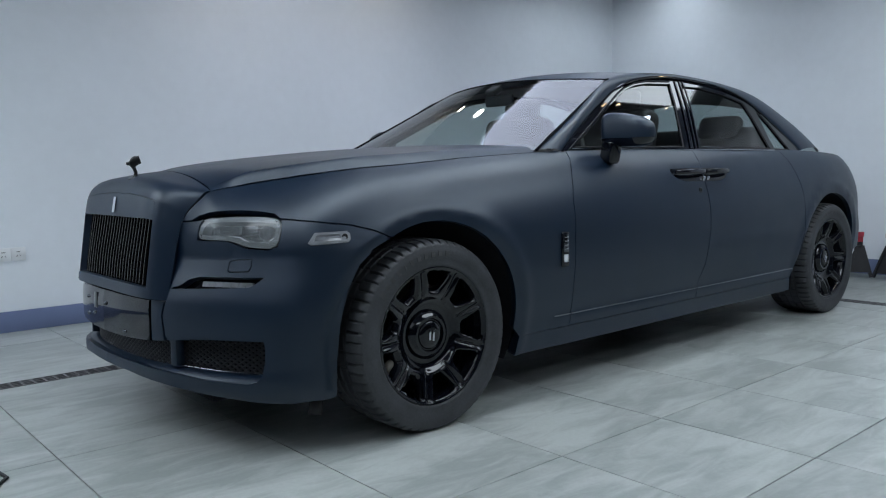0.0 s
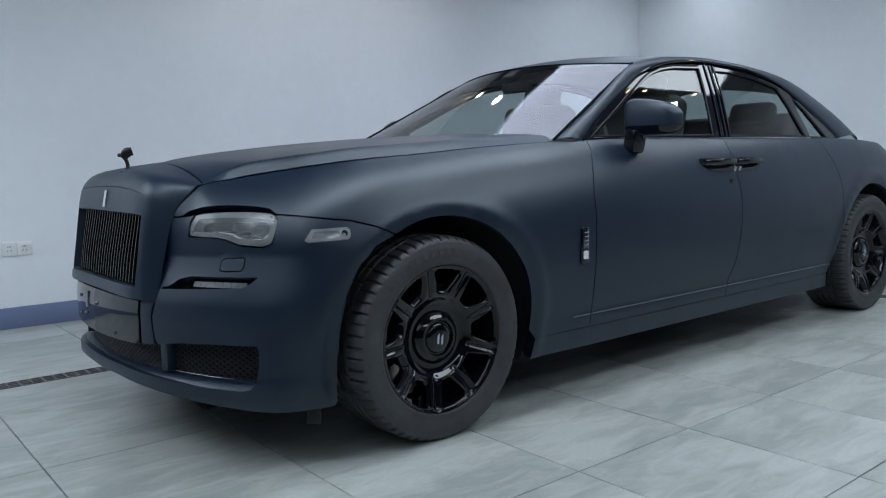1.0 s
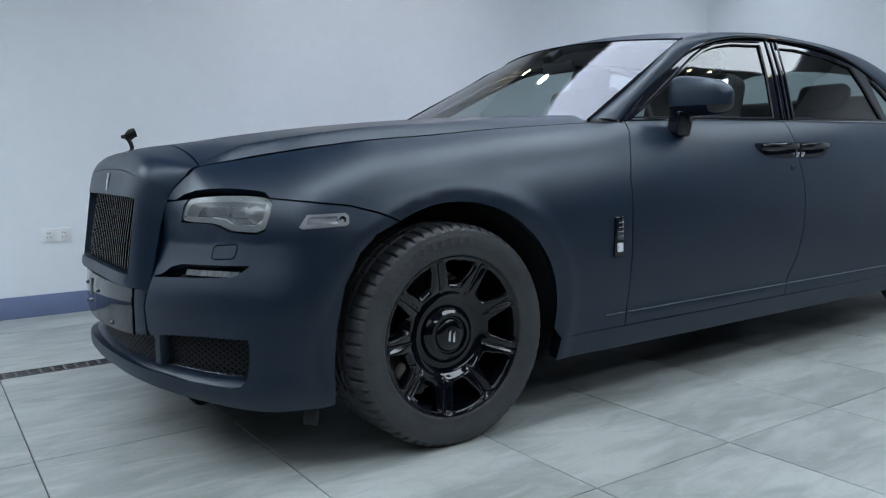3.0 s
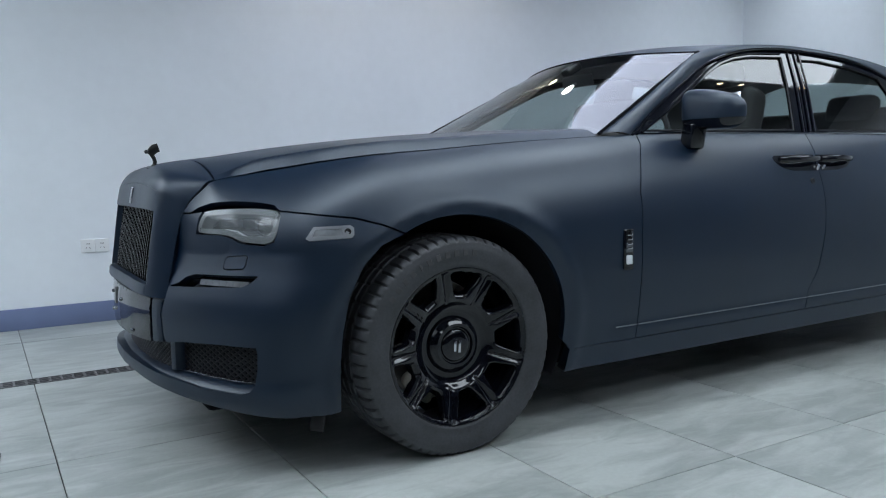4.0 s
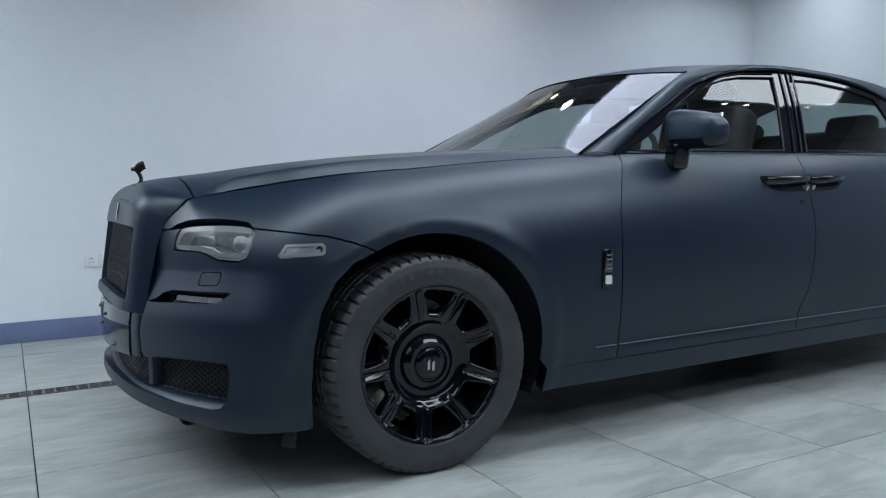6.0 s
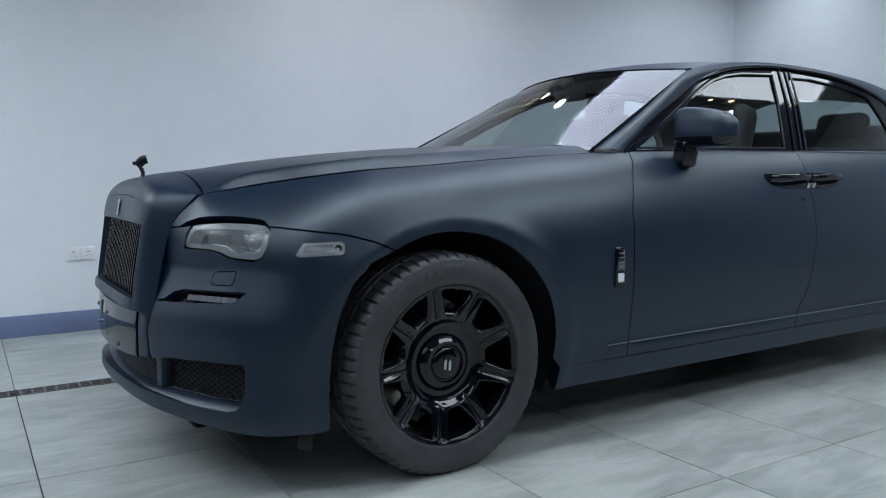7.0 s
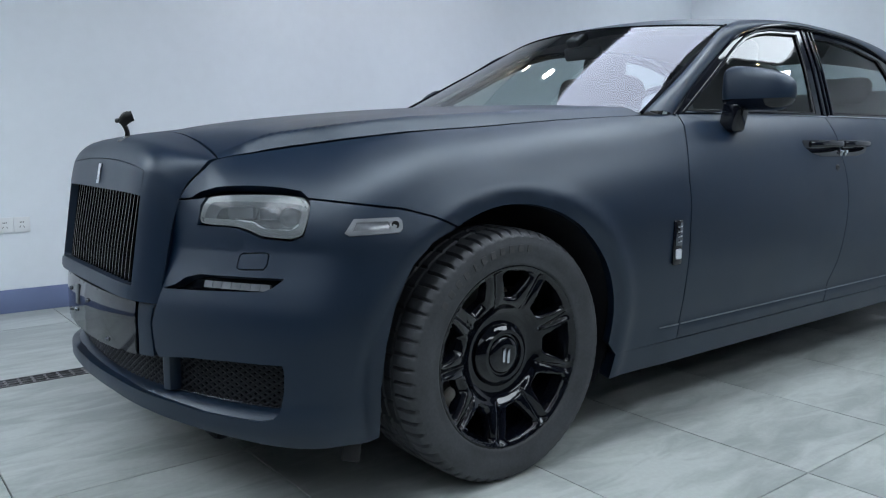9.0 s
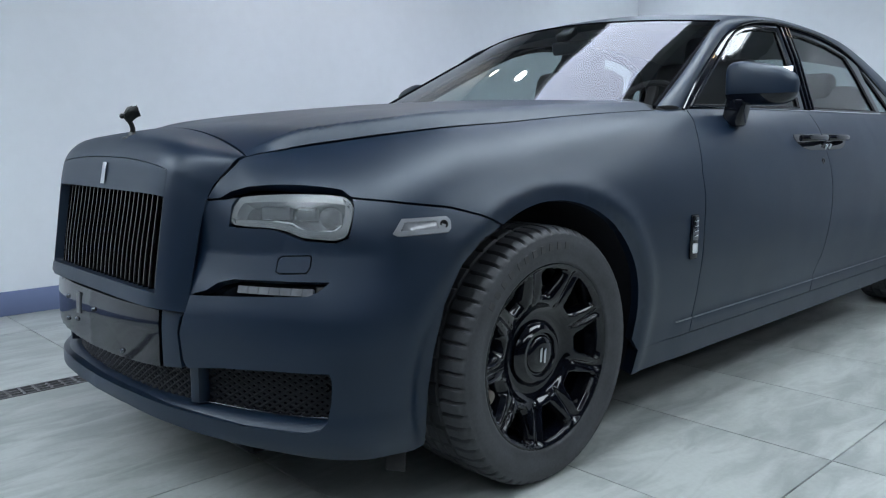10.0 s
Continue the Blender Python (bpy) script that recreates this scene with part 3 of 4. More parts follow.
bumper = panel("front_bumper", WRAP, car, full, skin, holes=[SLOT, mirrored(SLOT), WASHER, mirrored(WASHER), MARKER, mirrored(MARKER)], step=0.022, depth=0.035, edge=0.008)
for side in (lambda r: r, mirrored):
    panel("washer_cover", WRAP, bumper, side(WASHER), skin, step=0.02, gap=0.0015, depth=0.01, bevel=(0.003, 0.0006), edge=0.008)


def sunk(d):
    """The skin, pushed in by d."""
    def surface(s, v):
        e = 0.004
        p = np.array(skin(s, v))
        n = np.cross(np.array(skin(s + e, v)) - skin(s - e, v), np.array(skin(s, v + e)) - skin(s, v - e))
        return p - n / max(np.linalg.norm(n), 1e-12) * d
    return surface


# glossy plate carrier in the middle of the bumper, with its matte cheeks
PLATE = [(-0.366, 0.392), (-0.2, 0.388), (0, 0.386), (0.2, 0.388), (0.366, 0.392), (0.368, 0.46), (0.366, 0.542), (0.2, 0.546), (0, 0.548), (-0.2, 0.546), (-0.366, 0.542), (-0.368, 0.46)]
carrier = panel("plate_carrier", PLATE_BLACK, car, PLATE, sunk(-0.006), step=0.02, depth=0.05, label="gloss black front plate carrier", bevel=(0.008, 0.003))
for side in (lambda r: r, mirrored):
    panel("bumper_cheek", WRAP, car, side([(0.369, 0.393), (0.44, 0.398), (0.436, 0.42), (0.429, 0.49), (0.438, 0.53), (0.45, 0.543), (0.369, 0.543)]), sunk(-0.003), step=0.02, depth=0.05, bevel=(0.01, 0.005))
for a, b in ((-0.19, 0.50), (0.03, 0.497), (-0.11, 0.445), (-0.20, 0.43), (0.20, 0.41)):
    x, y, z = sunk(-0.007)(a, b)
    part("screw", lathe([(0.0, 0.006), (0.005, 0.005), (0.007, 0.002), (0.0075, -0.004)], 12, pose(x, y, z, 0, -90, 0)), DARK_CHROME, carrier)
x, y, z = sunk(-0.008)(-0.09, 0.497)
part("bracket", box((0.004, 0.026, 0.062), pose(x, y, z, 0, 2, 0), 0.001), LAMP_GREY, carrier, "pale plastic bracket tab")

# air intake: near-black sheet as painted shade, mesh, struts and a thin bright strip
backing = panel("air_duct", VOID, car, [(-0.93, 0.25), (0.93, 0.25), (0.93, 0.45), (-0.93, 0.45)], sunk(0.11), step=0.05, depth=0.0, bevel=None, gap=0)
bm = bmesh.new()
mesh_at = sunk(0.055)
for lean in (-1, 1):
    c = -1.3
    while c < 1.3:
        pts = [mesh_at(c + lean * (v - 0.35) * 1.7, v) for v in np.linspace(0.285, 0.425, 6) if abs(c + lean * (v - 0.35) * 1.7) < 0.875]
        if len(pts) > 1:
            add_tube(bm, pts, 0.0022, 0.005, 4)
        c += 0.030
part("intake_mesh", bm, MESH_BLACK, car, "black diamond mesh in the lower intake")
for sign in (1, -1):
    bm = bmesh.new()
    rows = [[bm.verts.new(sunk(d)(sign * a, v)) for d, a in ((0.075, 0.446), (0.026, 0.441), (0.022, 0.449), (0.024, 0.470), (0.04, 0.478), (0.075, 0.482))] for v in np.linspace(0.308, 0.408, 5)]
    for r0, r1 in zip(rows, rows[1:]):
        for k in range(5):
            bm.faces.new((r0[k], r0[k + 1], r1[k + 1], r1[k]))
    bmesh.ops.recalc_face_normals(bm, faces=bm.faces)
    part("intake_strut", bm, WRAP, car)
    part("intake_strip", tube([sunk(0.042)(sign * a, 0.309 - 0.006 * smooth(0.45, 0.8, a)) for a in np.linspace(0.455, 0.835, 24)], 0.0017, 0.0017, 6), DARK_CHROME, car, "thin bright strip along the intake")
    ledge = [[sunk(d)(sign * a, 0.266 + k * (0.040 - 0.006 * smooth(0.45, 0.8, a))) for a in np.linspace(0.0, 0.85, 40)] for d, k in ((0.004, 0), (0.018, 0.55), (0.044, 1.0), (0.07, 1.05))]
    loft("intake_ledge", ledge if sign > 0 else ledge[::-1], WRAP, car)
    # deflector ahead of the tyre
    part("air_deflector", box((0.010, 0.052, 0.062), pose(-0.462, -sign * 0.812, 0.163, 0, 14, sign * 34), 0.004), BLACK_PLASTIC, car)

# lamp, slot lamp and side marker
LAMP = [(0.565, 0.762), (0.588, 0.800), (0.618, 0.819), (0.70, 0.812), (0.786, 0.803), (0.90, 0.792), (0.938, 0.786), (0.940, 0.776), (0.921, 0.755), (0.896, 0.730), (0.86, 0.724), (0.766, 0.730), (0.729, 0.743), (0.69, 0.751)]
for cut in (0.12, 0.25, 0.25):
    LAMP = [(a[0] * u + b[0] * (1 - u), a[1] * u + b[1] * (1 - u)) for a, b in zip(LAMP, LAMP[1:] + LAMP[:1]) for u in (1 - cut, cut)]
LAMP_IN = [tuple(q) for q in shrink(LAMP if area(LAMP) > 0 else LAMP[::-1], 0.006)]
LAMP_BED = [tuple(q) for q in shrink(LAMP if area(LAMP) > 0 else LAMP[::-1], -0.018)]
for side, sign in ((lambda r: r, 1), (mirrored, -1)):
    lamp = panel("headlamp", LAMP_GREY, car, side(LAMP), sunk(0.007), holes=[side(LAMP_IN)], step=0.02, gap=-0.0045, depth=0.05, bevel=(0.004, 0.002), edge=0.008, label="clear grey headlamp with a stepped lower edge")
    panel("lens", LAMP_LENS, lamp, side(LAMP), sunk(0.004), step=0.02, gap=-0.002, depth=0.0, bevel=None, edge=0.01).visible_shadow = False
    # near-black sheet round the lamp: the gap's shade put into colour
    panel("lamp_recess", VOID, lamp, side(LAMP_BED), sunk(0.030), holes=[side(LAMP_IN)], step=0.03, gap=0.0, depth=0.0, bevel=None)
    panel("reflector", LAMP_SILVER, lamp, side(LAMP), sunk(0.055), step=0.02, gap=0.0, depth=0.0, bevel=None)
    for (a, v), wide in (((0.70, 0.785), 0.075), ((0.80, 0.778), 0.05)):
        c = sunk(0.046)(sign * a, v)
        part("lamp_unit", box((0.03, wide, 0.032), Matrix.Translation(c) @ pose(0, 0, 0, 0, 0, sign * 38), 0.006), LAMP_DARK, lamp)
    c, n = Vector(sunk(0.035)(sign * 0.870, 0.765)), pose(0, 0, 0, 0, -82, sign * 48)
    part("projector", lathe([(0.0, 0.018), (0.012, 0.016), (0.022, 0.008), (0.026, 0.0), (0.028, -0.02)], 24, Matrix.Translation(c) @ n), LAMP_DARK, lamp)
    part("light_guide", tube([sunk(0.026)(sign * a, v) for a, v in ((0.60, 0.766), (0.694, 0.762), (0.741, 0.755), (0.76, 0.744), (0.783, 0.738), (0.863, 0.737), (0.892, 0.748))], 0.0022, 0.0022, 6), LAMP_WHITE, lamp)
    housing = panel("slot_lamp_housing", GLOSS, bumper, side([(a, v) for a, v in SLOT]), sunk(0.034), step=0.02, gap=-0.01, depth=0.0, bevel=None)
    for k in range(7):
        a0 = 0.585 + k * 0.0305
        ring = [(a0, 0.604), (a0 + 0.0295, 0.604), (a0 + 0.0295, 0.622), (a0, 0.622)]
        panel("slot_lamp_lens", SLOT_LENS, housing, side(ring), sunk(0.020), step=0.008, gap=0.0003, depth=0.012, bevel=(0.004, 0.003))
    marker = panel("side_marker", MARKER_RIM, bumper, side(MARKER), sunk(-0.002), step=0.02, gap=-0.0015, depth=0.02, bevel=(0.004, 0.002), edge=0.008, holes=[side([(1.036, 0.7325), (1.052, 0.7485), (1.134, 0.7495), (1.138, 0.7335)])], label="chrome-rimmed side marker lamp")
    panel("marker_lens", MARKER_GREY, marker, side([(1.040, 0.733), (1.054, 0.749), (1.134, 0.750), (1.138, 0.733)]), sunk(0.002), step=0.02, gap=0, depth=0.0, bevel=None)
    c = Vector(sunk(0.0)(sign * 1.150, 0.742))
    part("marker_camera", lathe([(0.0, 0.002), (0.005, 0.002), (0.007, 0.004), (0.010, 0.004), (0.011, 0.0)], 20, Matrix.Translation(c) @ pose(0, 0, 0, sign * 90, 0, sign * -28)), SATIN_BLACK, marker)


# the hood's surface
_tx = [top(s)[0] for s in np.linspace(0.74, at_x(0.73), 80)]
HOOD_H, HOOD_Z = (pchip(_tx, [top(s)[i] for s in np.linspace(0.74, at_x(0.73), 80)]) for i in (1, 2))
HOOD_C = pchip([-0.75, -0.53, -0.3, 0.0, 0.3, 0.6, 0.8], [0.994, 1.018, 1.049, 1.080, 1.101, 1.114, 1.119])


def crease(r):
    """The hood's side falls away beyond a crease near its edge."""
    t = max(r - 0.93, 0)
    return (t - 0.014 * (1 - math.exp(-t / 0.014))) / (0.07 - 0.014 * (1 - math.exp(-0.07 / 0.014)))


def hood_at(x, y):
    hw, ze, zc = HOOD_H(x), HOOD_Z(x), HOOD_C(x)
    r = abs(y) / hw
    f = 0.042 - 0.014 * smooth(-0.2, 0.7, x)
    f *= smooth(-0.68, -0.50, x)
    return (x, y, zc - max(zc - ze - f, 0) * r * r - (min(f, zc - ze)) * crease(r))


# nose and grille
NOSE_V = [0, 0.25, 0.5, 0.62, 0.70, 0.78, 0.86, 0.93, 1.0]
NOSE = [pchip(NOSE_V, q) for q in ((-0.905, -0.887, -0.858, -0.845, -0.836, -0.815, -0.782, -0.727, -0.645), (0.50, 0.65, 0.80, 0.87, 0.905, 0.945, 0.974, 0.990, 1.003),
                                   (-0.838, -0.812, -0.778, -0.763, -0.747, -0.727, -0.703, -0.683, -0.663), (0.50, 0.625, 0.77, 0.815, 0.85, 0.875, 0.899, 0.915, 0.926),
                                   (0.445, 0.447, 0.447, 0.447, 0.450, 0.454, 0.460, 0.466, 0.471))]


def nose(a, v):
    """The radiator shell: a runs from -1 to 1 across it, v from the bottom over the top to the hood's edge."""
    p = 7.5 + 3.0 * smooth(0.25, 0.60, v) - 8.7 * smooth(0.70, 1.0, v)
    b = min(abs(a), 1.15) ** p
    x = NOSE[0](v) + (NOSE[2](v) - NOSE[0](v)) * b
    z = NOSE[1](v) + (NOSE[3](v) - NOSE[1](v)) * b
    over = smooth(0.84, 1.0, v)
    z += (hood_at(x, a * NOSE[4](v))[2] - z) * over
    return (x, -a * NOSE[4](v) + 0.018 * smooth(0, 0.8, -a), z)


A = 0.825
shell_hole = [(-A, 0.155), (A, 0.155), (A, 0.64), (A * 0.985, 0.695)] + [(a, 0.735 - 0.040 * (abs(a) / A) ** 2.2) for a in np.linspace(A * 0.9, -A * 0.9, 22)] + [(-A * 0.985, 0.695), (-A, 0.64)]
nose_panel = panel("radiator_shell", WRAP, car, [(-1, 0.085), (1, 0.085), (1, 1.0)] + [(a, 1.0) for a in np.linspace(0.95, -0.95, 20)] + [(-1, 1.0)], lambda a, v: nose(a, v), holes=[shell_hole], step=0.035, gap=0.0016, depth=0.05, bevel=(0.008, 0.001), edge=0.012, extra=[(k * a, v) for k in (1, -1) for a in (0.84, 0.87, 0.895, 0.915, 0.935, 0.955, 0.975) for v in np.arange(0.10, 0.99, 0.02)])
header = [(-A, 0.555), (A, 0.555), (A, 0.64), (A * 0.985, 0.695)] + [(a, 0.735 - 0.040 * (abs(a) / A) ** 2.2) for a in np.linspace(A * 0.9, -A * 0.9, 22)] + [(-A * 0.985, 0.695), (-A, 0.64)]
grille = panel("grille_header", WRAP, car, header, nose, step=0.035, gap=0.002, depth=0.06, bevel=(0.008, 0.002), edge=0.012, label="satin dark grille header with a small badge")
x, y, z = nose(0.0, 0.635)
badge = part("badge", box((0.006, 0.026, 0.062), pose(x - 0.002, y, z, 0, 11, 0), 0.0015), CHROME, grille, "small upright metal badge")
# near-black sheet behind the vanes, its colour standing in for shade
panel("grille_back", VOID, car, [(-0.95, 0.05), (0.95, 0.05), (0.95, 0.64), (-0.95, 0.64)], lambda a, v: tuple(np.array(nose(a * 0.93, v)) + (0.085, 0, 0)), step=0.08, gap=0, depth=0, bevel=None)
panel("grille_rail", WRAP, car, [(-A, 0.09), (A, 0.09), (A, 0.152), (-A, 0.152)], lambda a, v: tuple(np.array(nose(a, v)) - (0.003, 0, 0)), step=0.035, gap=0.003, depth=0.07, bevel=(0.008, 0.003))
for k in range(24):
    a = (k - 11.5) / 11.5 * 0.745
    bm = bmesh.new()
    rows = []
    for v in np.linspace(0.14, 0.56, 7):
        q = Vector(nose(a, v)) + Vector((0.026, 0, 0))
        rows.append([bm.verts.new(q + Vector(o)) for o in ((0.045, -0.0035, 0), (0.003, -0.0042, 0), (0, -0.0025, 0), (0, 0.0025, 0), (0.003, 0.0042, 0), (0.045, 0.0035, 0))])
    for r0, r1 in zip(rows, rows[1:]):
        for j in range(5):
            bm.faces.new((r0[j], r0[j + 1], r1[j + 1], r1[j]))
    bmesh.ops.recalc_face_normals(bm, faces=bm.faces)
    part("grille_vane", bm, VANE, car)

# hood
def hood_edge(x):
    return HOOD_H(x) - 0.002


ring = [(x, -hood_edge(x)) for x in np.linspace(-0.662, 0.72, 50)]
ring += [(0.615 + 0.105 * (abs(u) ** 2.2), u * hood_edge(0.72)) for u in np.linspace(-0.97, 0.97, 40)]
ring += [(x, hood_edge(x)) for x in np.linspace(0.72, -0.662, 50)]
ring += [(-0.645 - 0.015 * abs(u) ** 3, u * 0.47) for u in np.linspace(0.96, -0.96, 40)]
along = [(x, sgn * r * HOOD_H(x)) for x in np.arange(-0.64, 0.71, 0.02) for r in (0.90, 0.925, 0.94, 0.955, 0.97, 0.985) for sgn in (1, -1)]
hood = panel("hood", WRAP, car, ring, hood_at, step=0.03, gap=0.0020, depth=0.03, bevel=(0.005, 0.0014), edge=0.014, extra=along)

# ---- cabin ----
RAIL_LOW = spline([(0.875, 0.815, 1.066), (1.05, 0.765, 1.173), (1.28, 0.705, 1.295), (1.48, 0.66, 1.393), (1.70, 0.627, 1.456), (1.96, 0.607, 1.490), (2.2, 0.602, 1.493), (2.59, 0.617, 1.465), (2.86, 0.652, 1.388), (3.06, 0.725, 1.245), (3.26, 0.80, 1.078)])
RAIL_TOP = spline([(0.73, 0.791, 1.072), (0.893, 0.761, 1.152), (1.057, 0.728, 1.238), (1.22, 0.692, 1.329), (1.385, 0.655, 1.42), (1.60, 0.595, 1.480), (1.9, 0.555, 1.512), (2.3, 0.545, 1.520), (2.75, 0.56, 1.490), (3.15, 0.575, 1.428), (3.55, 0.62, 1.258), (3.86, 0.67, 1.07)])
CORNER = 0.246


def centre_of(t):
    """The roof's middle line that goes with a place along the upper rail."""
    return (ROOF_X(t), 0.0, ROOF_Z(t))


ROOF_X = pchip([0, CORNER, 0.42, 0.55, 0.70, 0.83, 1.0], [0.635, 1.285, 1.76, 2.2, 2.75, 3.25, 3.98])
ROOF_Z = pchip([0, CORNER, 0.42, 0.55, 0.70, 0.83, 1.0], [1.100, 1.472, 1.547, 1.560, 1.535, 1.445, 1.075])


def across(t, n=28, power=2.0):
    e, c = RAIL_TOP(t), centre_of(t)
    row = []
    for i in range(n + 1):
        r = -1 + 2 * i / n
        k = 1 - abs(r) ** power
        row.append((e[0] + (c[0] - e[0]) * k, r * e[1], e[2] + (c[2] - e[2]) * k))
    return row


for sign in (1, -1):
    rows = []
    for i in range(90):
        t = i / 89
        a, b = Vector(RAIL_LOW(t)), Vector(RAIL_TOP(t))
        a.y, b.y = -a.y * sign, -b.y * sign
        out = Vector((0, -sign, 0.75)).normalized()
        w = 0.016 + 0.035 * smooth(0.75, 1.0, t)
        row = [a + (b - a) * k + out * (w * math.sin(math.pi * k) ** 0.8) for k in (0, 0.12, 0.28, 0.45, 0.62, 0.78, 0.9, 1)]
        row = [a + Vector((0, sign * 0.02, -0.004))] + row
        rows.append(row if sign < 0 else row[::-1])
    loft("roof_rail", rows, WRAP, car)
loft("roof", [across(t) for t in np.linspace(0.80, CORNER, 40)], WRAP, car)
loft("rear_window", [across(t) for t in np.linspace(1.0, 0.805, 16)], TINTED, car)


def screen_row(q, n=28):
    e = RAIL_TOP(0) * (1 - q) + RAIL_TOP(CORNER) * q
    c = np.array(centre_of(0)) * (1 - q) + np.array(centre_of(CORNER)) * q + np.array((-0.35, 0, 0.65)) * 0.008 * math.sin(math.pi * q)
    return [(e[0] + (c[0] - e[0]) * (1 - r * r), r * e[1], e[2] + (c[2] - e[2]) * (1 - r * r)) for r in np.linspace(-1, 1, n + 1)]


screen_rows = [screen_row(q) for q in np.linspace(0.0, 1.0, 26)]
windscreen = loft("windscreen", screen_rows[::-1], WINDSCREEN, car, "curved clear windscreen")
windscreen.visible_shadow = False
for i, row in ((24, screen_rows[-1]),):
    part("windscreen_seal", tube([Vector(q) + Vector((-0.002, 0, -0.002)) for q in row], 0.0045, 0.0045, 6), VOID, car)
for sign in (0, -1):
    pts = [Vector(r[0 if sign == 0 else -1]) for r in screen_rows]
    part("windscreen_seal", tube(pts, 0.007, 0.007, 6), VOID, car)


def cabin_h(z):
    return 0.815 - 0.5 * (z - 1.07) - 0.06 * max(z - 1.30, 0)


def cabin(d):
    def surface(a, z):
        return (abs(a), -(cabin_h(z) - d) if a >= 0 else cabin_h(z) - d, z)
    return surface


FRONT_PANE = [(0.965, 1.086), (1.10, 1.15), (1.22, 1.213), (1.36, 1.288), (1.50, 1.358), (1.60, 1.40), (1.70, 1.427), (1.82, 1.445), (2.055, 1.456), (2.01, 1.34), (1.96, 1.22), (1.905, 1.094)]
REAR_PANE = [(2.075, 1.096), (2.11, 1.22), (2.145, 1.36), (2.165, 1.450), (2.35, 1.452), (2.6, 1.425), (2.80, 1.38), (2.835, 1.26), (2.87, 1.094)]
QUARTER_PANE = [(2.925, 1.090), (2.915, 1.22), (2.915, 1.345), (3.00, 1.255), (3.12, 1.088)]
OUTER = [tuple(RAIL_LOW(t)[[0, 2]]) for t in np.linspace(0, 1, 60)]
SPLIT_TOP, SPLIT_LOW = 2.13, 1.975
front_ring = [(0.885, 1.066)] + [q for q in OUTER if 0.9 < q[0] < SPLIT_TOP] + [(SPLIT_TOP, 1.492), (2.07, 1.30), (SPLIT_LOW, 1.078), (1.4, 1.075)]
rear_ring = [(SPLIT_TOP, 1.492)] + [q for q in OUTER if SPLIT_TOP < q[0] and q[1] > 1.09] + [(3.24, 1.078), (2.6, 1.080), (SPLIT_LOW, 1.078), (2.07, 1.30)]
for n, (key, side) in enumerate((("left", lambda r: r), ("right", mirrored))):
    sign = 1 if n == 0 else -1
    for door, ring, panes in ((doors[key][0], front_ring, [FRONT_PANE]), (doors[key][1], rear_ring, [REAR_PANE, QUARTER_PANE])):
        panel("window_frame", GLOSS, door, side(ring), cabin(-0.002), holes=[side(q) for q in panes], step=0.05, gap=0.0015, depth=0.02, bevel=(0.005, 0.002), edge=0.02, label="gloss black window surround")
        for q in panes:
            panel("window_pane", TINTED, door, side(q), cabin(0.014), step=0.06, gap=-0.008, depth=0.0, bevel=None, label="lightly tinted side glass").visible_shadow = False
            part("pane_seal", tube([cabin(0.006)(sign * a, b) for a, b in dense(q, 0.04)], 0.004, 0.004, 5, closed=True), BLACK_PLASTIC, door)
    part("belt_strip", tube([cabin(-0.006)(sign * a, 1.079) for a in np.linspace(0.93, 1.965, 12)], 0.003, 0.0035, 6), CHROME, doors[key][0], "thin bright strip along the belt line")
    part("belt_strip", tube([cabin(-0.006)(sign * a, 1.081) for a in np.linspace(1.985, 2.90, 12)], 0.003, 0.0035, 6), CHROME, doors[key][1], "thin bright strip along the belt line")
    for shift, door in ((-0.018, doors[key][0]), (0.03, doors[key][1]), (0.065, doors[key][1])):
        part("pillar_trim", tube([cabin(-0.005)(sign * (SPLIT_LOW + shift + (SPLIT_TOP - SPLIT_LOW) * k * (1.15 - 0.15 * k)), 1.085 + 0.39 * k) for k in np.linspace(0, 1, 9)], 0.010, 0.004, 6, up=(0, 1, 0)), GLOSS, door)
    part("drip_moulding", tube([Vector((q[0], -sign * (q[1] + 0.004), q[2])) for q in (RAIL_LOW(t) for t in np.linspace(0.0, 1, 70))], 0.006, 0.006, 8), GLOSS, car)
    part("window_moulding", tube([cabin(-0.005)(sign * a, b) for a, b in ((x * 1.0, z) for x, z in ((0.93, 1.075), (1.08, 1.153), (1.20, 1.216), (1.34, 1.292), (1.48, 1.364), (1.58, 1.408), (1.69, 1.440), (1.82, 1.460), (2.05, 1.472)))], 0.005, 0.005, 8), GLOSS, doors[key][0])

# floor pan and near-black inner sheets, added to put shade behind the gaps
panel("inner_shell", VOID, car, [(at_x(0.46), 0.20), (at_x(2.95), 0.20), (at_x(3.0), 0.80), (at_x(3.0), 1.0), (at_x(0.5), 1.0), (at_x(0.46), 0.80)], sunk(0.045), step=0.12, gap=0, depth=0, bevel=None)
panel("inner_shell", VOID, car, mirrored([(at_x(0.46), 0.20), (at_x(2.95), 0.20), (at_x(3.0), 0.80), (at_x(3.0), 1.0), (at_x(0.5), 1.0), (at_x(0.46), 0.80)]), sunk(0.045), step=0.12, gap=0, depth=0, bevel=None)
part("floor_pan", box((5.2, 1.2, 0.10), pose(1.85, 0, 0.235), 0.02), VOID, car)
part("floor_pan", box((2.4, 1.66, 0.08), pose(1.73, 0, 0.235), 0.02), VOID, car)
part("bulkhead", box((0.06, 1.50, 0.70), pose(0.52, 0, 0.62), 0.02), VOID, car)
part("engine_bay", box((1.05, 0.90, 0.55), pose(-0.12, 0, 0.60), 0.05), VOID, car)
